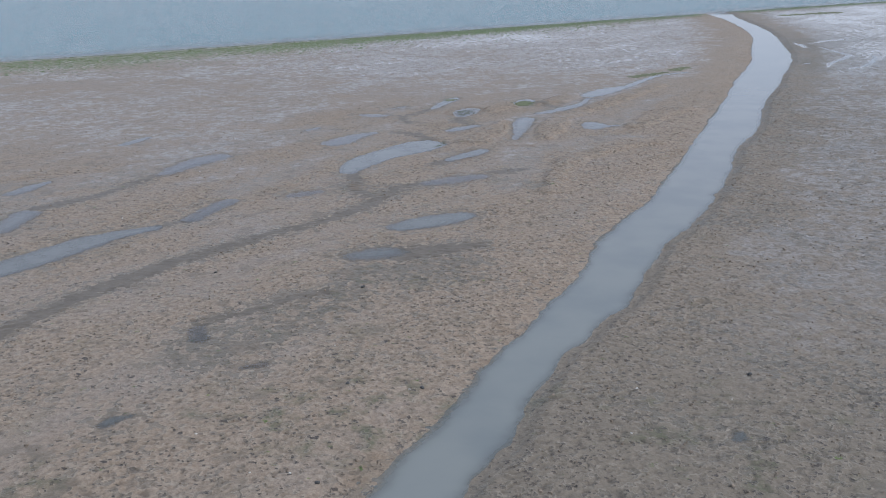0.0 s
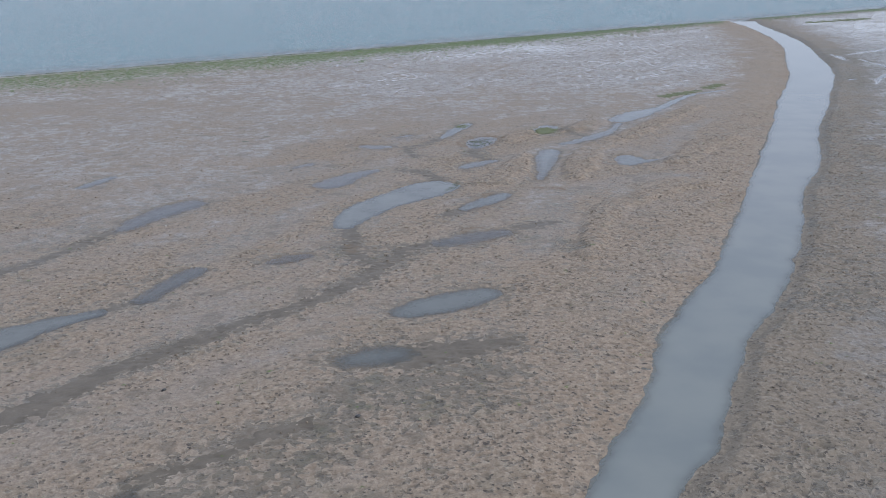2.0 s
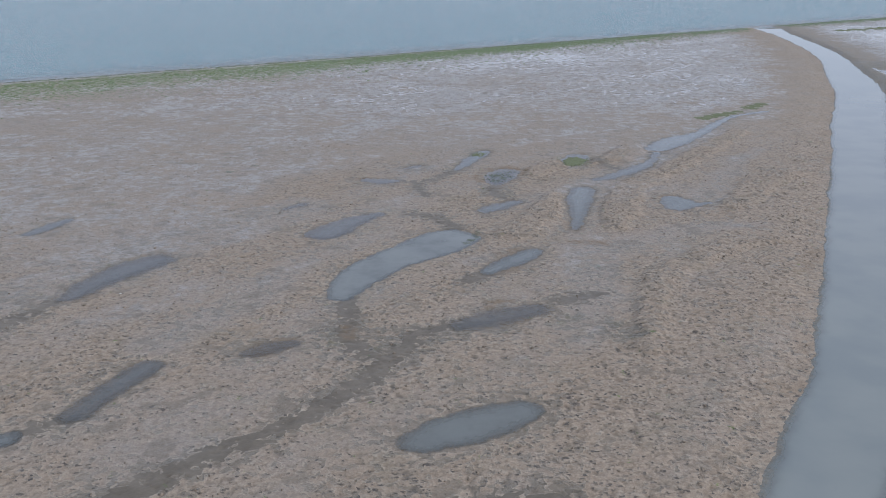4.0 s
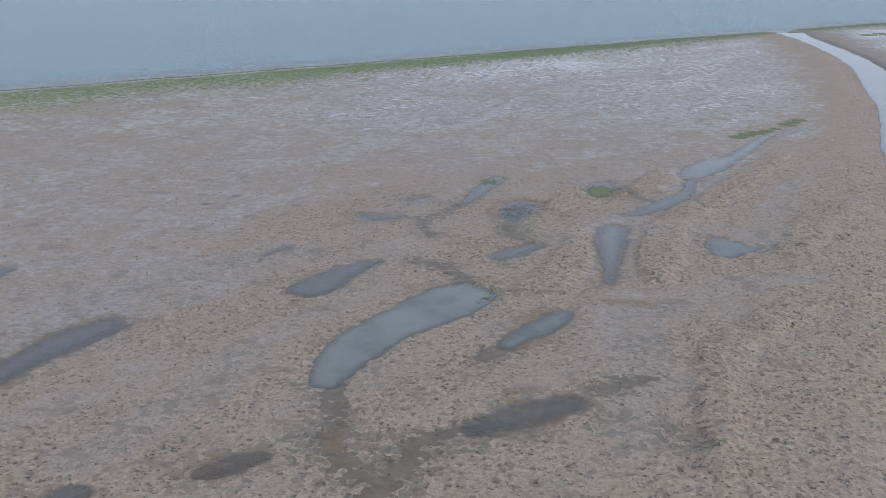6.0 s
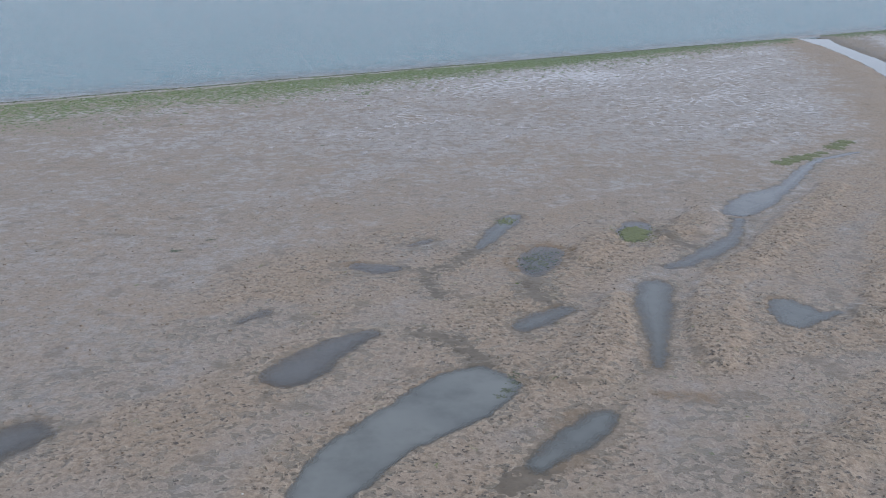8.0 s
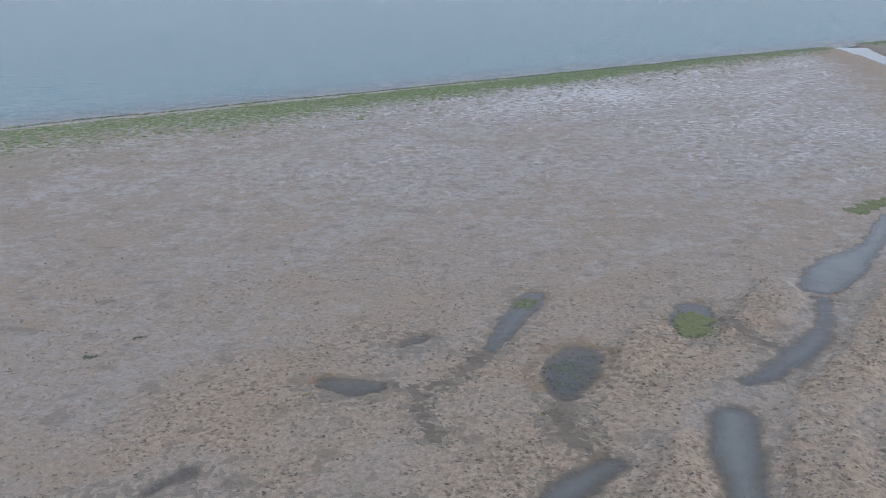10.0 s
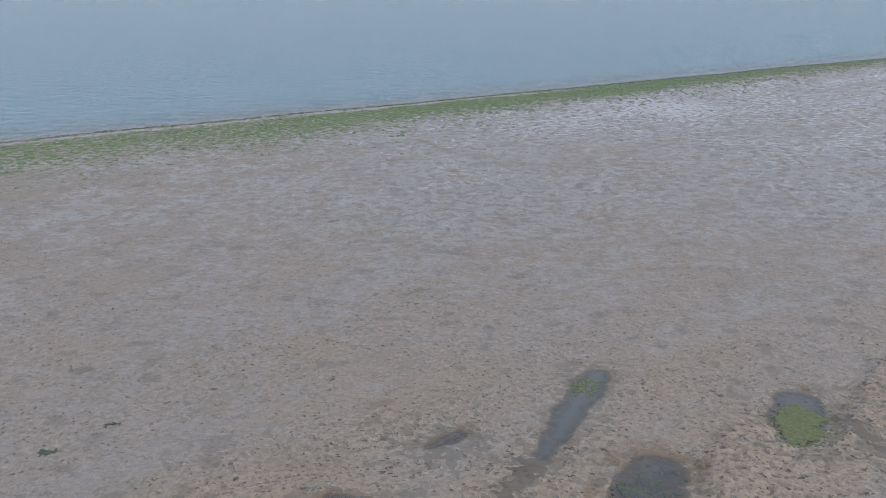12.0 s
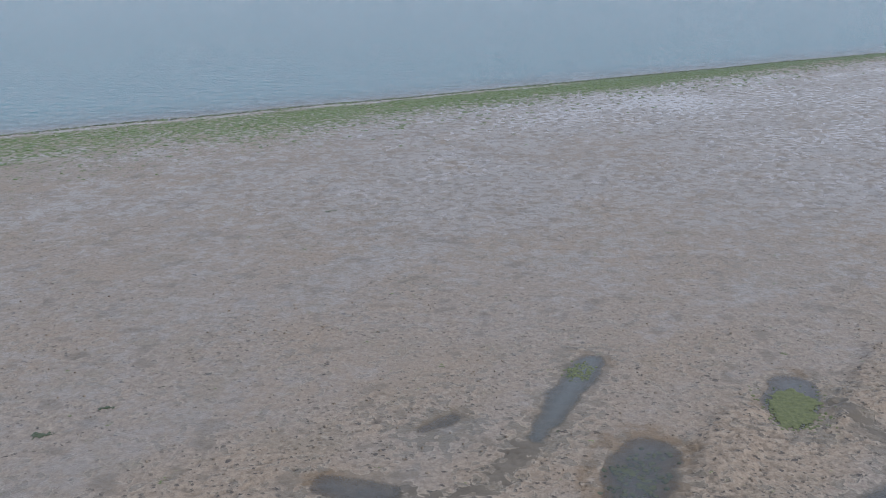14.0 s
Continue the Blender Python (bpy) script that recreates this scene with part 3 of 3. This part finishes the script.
# ---- the mud ----
def spread(start, end, step, ratio, most, reach, ratio_on=None):
    """Evenly spaced places from start to end, then ever wider ones out to reach on both sides."""
    middle = list(np.arange(start, end + step / 2, step))

    def onward(at, sign, limit, ratio):
        out, s = [], step
        while sign * (limit - at) > 0:
            s = min(s * ratio, most) if sign * (at - (start + end) / 2) < 110 else s * 1.35
            at += sign * s
            out.append(at)
        return out

    return np.array(onward(start, -1, -reach, ratio)[::-1] + middle + onward(end, 1, reach, ratio_on or ratio))


def sheet(name, xs, ys, z, fields, mat, keep=None):
    """A mesh of quads on the lattice xs, ys with heights z; keep: which quads stay."""
    nx, ny = len(xs), len(ys)
    gx, gy = np.meshgrid(xs, ys)
    corners = np.arange(nx * ny).reshape(ny, nx)
    quads = np.stack([corners[:-1, :-1], corners[:-1, 1:], corners[1:, 1:], corners[1:, :-1]], -1)
    quads = quads[keep] if keep is not None else quads.reshape(-1, 4)
    used, quads = np.unique(quads, return_inverse=True)
    quads = quads.reshape(-1, 4)
    co = np.stack([gx.ravel(), gy.ravel(), z.ravel()], -1)[used]
    mesh = bpy.data.meshes.new(name)
    mesh.vertices.add(len(co))
    mesh.vertices.foreach_set("co", co.astype(np.float32).ravel())
    mesh.loops.add(quads.size)
    mesh.loops.foreach_set("vertex_index", quads.astype(np.int32).ravel())
    mesh.polygons.add(len(quads))
    mesh.polygons.foreach_set("loop_start", np.arange(0, quads.size, 4, dtype=np.int32))
    mesh.polygons.foreach_set("use_smooth", np.ones(len(quads), bool))
    mesh.update(calc_edges=True)
    for key, values in fields.items():
        layer = mesh.attributes.new(key, "FLOAT", "POINT")
        layer.data.foreach_set("value", values.ravel()[used].astype(np.float32))
    mesh.materials.append(mat)
    return new(name, mesh)


XS = spread(-12.5, 13.0, 0.055, 1.02, 0.9, 2600.0, 1.009)
YS = spread(13.5, 60.0, 0.055, 1.013, 0.9, 2600.0)
GX, GY = np.meshgrid(XS, YS)
NEAR = (np.abs(GX) < 70) & (GY > 5) & (GY < 100)
LAND = terrain(GX, GY, NEAR)
weedy = smooth(10.5, 1.5, LAND["shore"] * (1 + 0.25 * grain(GX, GY, 7.0, 110)) / (1 + 1.0 * smooth(8, -25, GX)) + 4.0 * smooth(5, 36, GX)) * smooth(-1.0, 0.0, LAND["shore"]) * (LAND["creek"] > 0.3) * (0.66 + 0.34 * smooth(-28, 4, GX))
film = smooth(60, 84, GY - 0.25 * GX) * smooth(2, 9, LAND["shore"]) * smooth(2.0, 8.0, LAND["creek"])
film = 0.6 * film * (0.12 + 0.3 * smooth(-30, -10, GX) + 0.5 * smooth(-12, 12, GX) + 0.1 * smooth(62, 80, GY) * smooth(-30, -8, GX) + 0.5 * grain(GX, GY, 12.0, 111)) + 0.16 * LAND["trough"] + 0.52 * LAND["flats"] * smooth(14, 30, GY) * (1 - 0.4 * smooth(70, 105, GY)) + (0.15 + 0.2 * smooth(-4, -10, GX) * smooth(66, 56, GY)) * LAND["plain"] + 0.2 * smooth(0.0, -0.6, LAND["banks"]) * smooth(22, 30, GY) * smooth(1.5, 4.0, LAND["creek"])
film = film + 0.28 * smooth(24, 12, LAND["shore"]) * smooth(3, 7, LAND["shore"]) * smooth(-20, -4, GX) * smooth(22, 8, GX) * (1 - LAND["side"])
strip = smooth(0.25, 0.6, LAND["shore"]) * smooth(2.4, 1.3, LAND["shore"] + 0.6 * grain(GX, GY, 3.0, 120)) * smooth(12, -6, GX)
weedy *= 1 - 0.8 * strip
film = np.maximum(film, 0.7 * strip)
film = np.maximum(film, 1.6 * smooth(-0.12, 0.12, LAND["inlet"] + 0.12 * grain(GX, GY, 0.9, 117)) * (LAND["creek"] > 0.5))
slimy = smooth(26, 17, GY + 0.25 * np.abs(GX)) * smooth(-0.1, 0.5, grain(GX, GY, 4.0, 115)) + 0.6 * smooth(0.2, 0.6, grain(GX, GY, 5.0, 116)) * LAND["side"]
rusty = smooth(-0.14, 0.0, LAND["pools"] + 0.2 * grain(GX, GY, 1.4, 112)) * smooth(0.1, 0.5, grain(GX, GY, 2.3, 113)) * (GY > 36)
rusty = np.maximum(0.6 * rusty, smooth(-0.2, 0.15, strokes(GX, GY, SEEPS) + 0.2 * grain(GX, GY, 0.4, 118)))
rusty = np.maximum(rusty, 0.5 * smooth(1.4, 0.3, LAND["creek"]) * (1 - LAND["side"]) * smooth(0.0, 0.4, grain(GX, GY, 1.8, 114)))
silty = np.maximum.reduce([smooth(-5.0, -1.5, LAND["inlet"] + 1.2 * grain(GX, GY, 4.0, 119)), 0.75 * smooth(2.2, 0.0, LAND["creek"]) * LAND["side"], (0.55 + 0.3 * smooth(26, 16, GY)) * LAND["side"] * smooth(125, 85, GY)])
slimy = np.maximum(slimy, 0.9 * smooth(-0.5, 0.5, strokes(GX, GY, RAGGED)))
soggy = np.maximum.reduce([smooth(-1.0, 0.4, strokes(GX, GY, RAGGED)), 0.8 * smooth(-0.9, 0.1, strokes(GX, GY, DRAINS)), 0.6 * smooth(-0.8, 0.0, LAND["pools"]), 0.75 * LAND["side"] * smooth(-0.2, 0.5, grain(GX, GY, 3.5, 121) + 0.04 * (GX - 10)), 0.5 * LAND["trough"]]) - 0.5 * LAND["crest"]
ground = sheet("ground", XS, YS, LAND["height"], dict(clump=LAND["clump"], soaked=LAND["soaked"], pit=LAND["pit"], film=np.clip(film, 0, 1.6),
               algae=weedy, rust=np.clip(rusty, 0, 1), silt=np.clip(silty, 0, 1), slime=np.clip(slimy, 0, 1), wet=np.clip(soggy, 0, 1), basin=np.clip(LAND["pools"], -3, 3), runnel=np.clip(strokes(GX, GY, DRAINS), -3, 3)), MUD)
tagged(ground, "wet brown-grey tidal mud flat, lumpy and pitted, with hollows", "mud flat", kind="structure")


# ---- the water ----
def water(name, xs, ys, level, mat, cloud, region=None):
    gx, gy = np.meshgrid(xs, ys)
    land = terrain(gx, gy, np.zeros(gx.shape, bool))
    depth = level - land["height"]
    low = depth > -0.03
    if region is not None:
        low &= region(gx, gy, land)
    keep = low[:-1, :-1] | low[1:, :-1] | low[:-1, 1:] | low[1:, 1:]
    return sheet(name, xs, ys, np.full(gx.shape, level), dict(depth=np.clip(depth, 0, 3), cloud=np.full(gx.shape, cloud)), mat, keep)


sea = water("water_sea", spread(-60, 60, 1.0, 1.05, 3.0, 2600.0), spread(60, 190, 1.0, 1.05, 3.0, 2600.0), SEA, SEA_WATER, 1.0, lambda x, y, land: land["shore"] < 1.5)
tagged(sea, "calm blue-grey open sea water with small ripples", "sea", kind="structure")
creek = water("water_creek", np.arange(-10, 44, 0.22), np.arange(-30, 142, 0.3), CREEK, CREEK_WATER, 1.0, lambda x, y, land: (land["creek"] < 0.9) & (land["shore"] > -0.8))
tagged(creek, "shallow grey-green creek winding through the mud", "creek", kind="structure")
for order, (depth, cloud, margin, points) in enumerate(POOLS):
    px, py, pr = zip(*points)
    big = max(pr) + margin + 0.6
    pool = water("tide_pool", np.arange(min(px) - big, max(px) + big, 0.09), np.arange(min(py) - big, max(py) + big, 0.09), POOL - 0.0015 * (order % 5), POOL_WATER, cloud,
                 lambda x, y, land: (stroke(x, y, points) > -0.45 - margin) & (land["creek"] > 0.55))
    look_of = "cloudy blue-grey" if cloud > 0.25 else "clear dark shallow"
    tagged(pool, look_of + " tide pool lying in a mud hollow", "puddle", "tide pools")


# ---- seaweed, loose clods and shells ----
def lumps_mesh(name, places, mat, rng, sides=6):
    """Many low irregular lumps in one mesh. places: rows of x, y, z, radius, height."""
    verts, faces = [], []
    for x, y, z, r, h in places:
        base, turn = len(verts), rng.uniform(0, 6.28)
        for k in range(sides):
            a, q = turn + 6.283 * k / sides, r * rng.uniform(0.6, 1.25)
            verts.append((x + q * math.cos(a), y + q * math.sin(a), z - 0.02))
        for k in range(sides):
            a, q = turn + 6.283 * (k + 0.5) / sides, r * rng.uniform(0.35, 0.75)
            verts.append((x + q * math.cos(a), y + q * math.sin(a), z + h * rng.uniform(0.5, 1.0)))
        verts.append((x + r * rng.uniform(-0.2, 0.2), y + r * rng.uniform(-0.2, 0.2), z + h))
        for k in range(sides):
            n = (k + 1) % sides
            faces += [(base + k, base + n, base + sides + k), (base + n, base + sides + n, base + sides + k),
                      (base + sides + k, base + sides + n, base + 2 * sides)]
    mesh = bpy.data.meshes.new(name)
    mesh.from_pydata(verts, [], faces)
    mesh.materials.append(mat)
    return new(name, mesh)


def ground_at(x, y):
    """Heights of the mud sheet at places, between its corners."""
    i, j = np.clip(np.searchsorted(XS, x) - 1, 0, len(XS) - 2), np.clip(np.searchsorted(YS, y) - 1, 0, len(YS) - 2)
    u, v, z = (x - XS[i]) / (XS[i + 1] - XS[i]), (y - YS[j]) / (YS[j + 1] - YS[j]), LAND["height"]
    return (z[j, i] * (1 - u) + z[j, i + 1] * u) * (1 - v) + (z[j + 1, i] * (1 - u) + z[j + 1, i + 1] * u) * v


rng = np.random.RandomState(5)
along = rng.uniform(-75, 90, 26000)
inland = np.abs(rng.normal(0, 1, 26000)) * 4.6 * np.clip(1 - 0.6 * smooth(5, 36, along), 0.35, 1) * (1 + 0.9 * smooth(8, -25, along)) - 0.2
wx = along + 0.592 * inland
wy = SHORE_Y + SHORE_SLOPE * along - 0.806 * inland
land = terrain(wx, wy, np.zeros(wx.shape, bool))
stay = (land["creek"] > 1.2) & (land["shore"] > -0.15) & (1.3 * layers(wx, wy, 1.3, 4, 130) + 0.4 + 0.3 * smooth(-6, 12, along) - 0.06 * inland - 0.35 * smooth(4, -28, along) - 0.8 * smooth(0.3, 0.6, land["shore"]) * smooth(2.2, 1.3, land["shore"]) * smooth(12, -6, along) > 0)
wx, wy = wx[stay], wy[stay]
rows = np.stack([wx, wy, ground_at(wx, wy), rng.uniform(0.06, 0.24, len(wx)), rng.uniform(0.012, 0.04, len(wx))], -1)
tagged(lumps_mesh("shore_seaweed", rows, WEED, rng, 5), "band of bright green seaweed tufts along the water's edge", "seaweed", kind="stuff")
edge_x = rng.uniform(-75, 85, 2600)
edge_y = SHORE_Y + SHORE_SLOPE * edge_x + rng.uniform(-0.5, 0.2, 2600)
edge_y -= (0.35 * grain(edge_x, edge_y, 9.0, 60)) * -1.24
near_creek = (terrain(edge_x, edge_y, np.zeros(edge_x.shape, bool))["creek"] > 1.5) & (rng.uniform(0, 1, 2600) < 0.5 + 0.5 * smooth(-20, 8, edge_x))
edge_x, edge_y = edge_x[near_creek], edge_y[near_creek]
rows = np.stack([edge_x, edge_y, np.maximum(ground_at(edge_x, edge_y), SEA - 0.02), rng.uniform(0.06, 0.22, len(edge_x)), rng.uniform(0.02, 0.06, len(edge_x))], -1)
tagged(lumps_mesh("edge_seaweed", rows, DARK_WEED, rng, 5), "dark wet seaweed fringe where mud meets water", "seaweed", kind="stuff")


def algae_mat(points, mat, label, threshold=0.0, lift=0.012):
    """A felted mat of algae: a lumpy sheet with a ragged outline."""
    px, py, pr = zip(*points)
    big = max(pr) + 0.3
    xs, ys = np.arange(min(px) - big, max(px) + big, 0.035), np.arange(min(py) - big, max(py) + big, 0.035)
    gx, gy = np.meshgrid(xs, ys)
    field = stroke(gx, gy, points) + 0.22 * grain(gx, gy, 0.6, 140) + 0.14 * grain(gx, gy, 0.22, 141) + 0.1 * grain(gx, gy, 0.1, 143) - threshold
    z = np.maximum(POOL, ground_at(gx, gy)) + lift * smooth(-0.1, 0.2, field) + 0.018 * np.abs(grain(gx, gy, 0.14, 142)) * smooth(-0.05, 0.15, field) - 0.004
    keep = (field > 0)
    keep = keep[:-1, :-1] & keep[1:, 1:] & keep[1:, :-1] & keep[:-1, 1:]
    return tagged(sheet("algae_mat", xs, ys, z, {}, mat, keep), label, "algae", "algae mats")


def algae_tufts(points, count, small, large, mat, label):
    """A patch of algae: many low tufts, close in the middle and straying at the rim."""
    picks = np.array(points)[rng.randint(0, len(points), count)]
    spread_out = np.clip(rng.normal(0, 0.5, (count, 2)), -1.15, 1.15) * picks[:, 2:]
    tx, ty = picks[:, 0] + spread_out[:, 0], picks[:, 1] + spread_out[:, 1]
    level = np.maximum(POOL - 0.004, ground_at(tx, ty))
    rows = np.stack([tx, ty, level, rng.uniform(small, large, count), large * rng.uniform(0.05, 0.13, count)], -1)
    return tagged(lumps_mesh("algae_mat", rows, mat, rng, 6), label, "algae", kind="stuff")


algae_mat([(4.85, 59.3, 0.4), (4.95, 59.8, 0.66), (5.05, 60.35, 0.66), (5.2, 60.7, 0.4)], MAT_WEED, "bright green algae mat floating in a tide pool", 0.12, 0.01)
algae_tufts([(5.1, 60.3, 0.8), (4.95, 59.8, 0.8), (4.9, 59.4, 0.55)], 420, 0.025, 0.075, MAT_WEED, "loose green algae tufts round a floating mat")
algae_tufts([(1.35, 57.3, 0.6), (1.1, 56.6, 0.7), (0.9, 55.9, 0.55), (0.75, 56.9, 0.3)], 150, 0.03, 0.1, POND_WEED, "dark green weed growing under clear pool water")
algae_tufts([(0.1, 61.7, 0.36), (-0.05, 61.3, 0.32)], 120, 0.03, 0.08, MAT_WEED, "dull green algae patch in a shallow pool")
algae_tufts([(14.6, 72.6, 0.4), (15.3, 73.3, 0.4), (16.0, 73.9, 0.5), (16.8, 74.6, 0.35), (17.5, 75.2, 0.25), (18.7, 76.7, 0.5), (19.3, 77.5, 0.4), (19.9, 78.3, 0.4)], 1300, 0.07, 0.17, MAT_WEED, "long green algae strip beside a drain in the mud")
algae_tufts([(-0.5, 46.35, 0.14), (-0.3, 46.7, 0.16), (-0.12, 47.1, 0.2), (-0.15, 47.5, 0.2)], 150, 0.02, 0.055, POND_WEED, "dull green algae rim along a cloudy pool")
algae_tufts([(48.5, 138.0, 1.0), (51.0, 139.5, 1.2), (54.0, 141.0, 1.3), (56.0, 142.3, 1.1), (58.0, 143.5, 0.9)], 500, 0.12, 0.35, MAT_WEED, "green algae patch on the far mud spit")

for x, y, r in [(-11.25, 58.4, 0.13), (-12.15, 57.0, 0.14), (-9.66, 75.7, 0.14)]:
    algae_mat([(x, y, r), (x + 0.25, y + 0.12, r * 0.6)], DARK_WEED, "small dark weed scrap stranded on the mud", 0.0, 0.02)

g = Graph("clod_mud")
CLOD = g.done(g.surface(g.mix(g.step(g.noise(14.0, 5, 0.7), 0.35, 0.65), (0.12, 0.092, 0.07), (0.27, 0.215, 0.165)), 0.7, g.bump(g.noise(40.0, 4, 0.6), 0.6, 0.02), 0.25))
g = Graph("pale_shell")
SHELL = g.done(g.surface(g.mix(g.noise(60.0, 3, 0.5), (0.62, 0.58, 0.52), (0.78, 0.76, 0.72)), 0.4, g.bump(g.noise(120.0, 3, 0.5), 0.4, 0.004)))
g = Graph("dark_stone")
STONE = g.done(g.surface(g.mix(g.noise(30.0, 5, 0.6), (0.03, 0.028, 0.026), (0.08, 0.075, 0.07)), 0.45, g.bump(g.noise(50.0, 4, 0.6), 0.6, 0.01)))

cx, cy = rng.uniform(-22, 24, 30000), rng.uniform(13, 66, 30000)
land = terrain(cx, cy, np.zeros(cx.shape, bool))
stay = (land["creek"] > 0.25) & (land["pools"] < -0.1) & (rng.uniform(0, 1, 30000) < land["clump"] * (1 - land["soaked"]) * (0.08 + 0.4 * smooth(-0.2, 0.5, grain(cx, cy, 1.6, 150))))
cx, cy = cx[stay], cy[stay]
rows = np.stack([cx, cy, ground_at(cx, cy), 0.02 + 0.06 * rng.uniform(0, 1, len(cx)) ** 2, rng.uniform(0.015, 0.045, len(cx))], -1)
tagged(lumps_mesh("mud_crumbs", rows, CLOD, rng, 4), "loose brown mud crumbs strewn over the rough banks", "mud clods", kind="stuff")


def shell(x, y, size, turn):
    """A ribbed, cupped half of a cockle shell."""
    bm = bmesh.new()
    rings, ribs = 4, 11
    hinge = bm.verts.new((0, -0.5, 0.10))
    last = None
    for k in range(1, rings + 1):
        row = []
        for n in range(ribs):
            a = radians(-75 + 150 * n / (ribs - 1))
            r = k / rings
            dome = 0.34 * math.sin(math.pi * min(r, 0.97)) * math.cos(a * 0.9) + (0.02 if n % 2 else 0.0)
            row.append(bm.verts.new((r * 0.62 * math.sin(a), -0.5 + r * math.cos(a * 0.75), 0.02 + dome)))
        for n in range(ribs - 1):
            if last:
                bm.faces.new((last[n], last[n + 1], row[n + 1], row[n]))
            else:
                bm.faces.new((hinge, row[n + 1], row[n]))
        last = row
    bmesh.ops.solidify(bm, geom=bm.faces[:], thickness=0.05)
    bmesh.ops.recalc_face_normals(bm, faces=bm.faces[:])
    mesh = bpy.data.meshes.new("shell")
    bm.to_mesh(mesh)
    bm.free()
    mesh.materials.append(SHELL)
    ob = new("shell", mesh)
    z = float(ground_at(np.array([x]), np.array([y]))[0])
    ob.matrix_basis = pose(x, y, z - 0.1 * size, 6, -4, turn) @ Matrix.Diagonal((size, size, size, 1))
    return tagged(ob, "small pale cockle shell lying on the mud", "shell", "shells on the mud")


def stone(x, y, size, turn, label="small dark stone half sunk in the mud"):
    bm = bmesh.new()
    bmesh.ops.create_icosphere(bm, subdivisions=3, radius=0.5)
    for v in bm.verts:
        v.co *= 1 + 0.3 * noise.noise(v.co * 1.9 + Vector((x, y, 0))) + 0.1 * noise.noise(v.co * 5 + Vector((y, x, 0)))
        v.co.z *= 0.6
    mesh = bpy.data.meshes.new("stone")
    bm.to_mesh(mesh)
    bm.free()
    mesh.polygons.foreach_set("use_smooth", np.ones(len(mesh.polygons), bool))
    mesh.materials.append(STONE)
    ob = new("stone", mesh)
    z = float(ground_at(np.array([x]), np.array([y]))[0])
    ob.matrix_basis = pose(x, y, z + 0.08 * size, 0, 0, turn) @ Matrix.Diagonal((size, size * 0.8, size, 1))
    return tagged(ob, label, "stone", "stones on the mud")


for x, y, size, turn in [(-2.5, 21.4, 0.06, 20), (-4.9, 16.8, 0.07, 140), (-0.4, 19.0, 0.07, 80), (-3.4, 15.3, 0.06, 200), (-2.6, 15.3, 0.06, 310), (5.0, 19.0, 0.07, 50),
                         (4.5, 16.9, 0.06, 110), (7.1, 18.5, 0.05, 10), (-12.3, 33.1, 0.09, 75), (-11.4, 40.8, 0.08, 160), (-5.8, 41.9, 0.06, 260)]:
    shell(x, y, size, turn)
for x, y, size, turn in [(-2.2, 25.7, 0.14, 20), (-1.9, 19.2, 0.11, 80), (-0.1, 19.1, 0.13, 130), (-2.0, 15.0, 0.1, 10), (7.9, 19.8, 0.13, 60), (-7.1, 27.0, 0.12, 40)]:
    stone(x, y, size, turn)
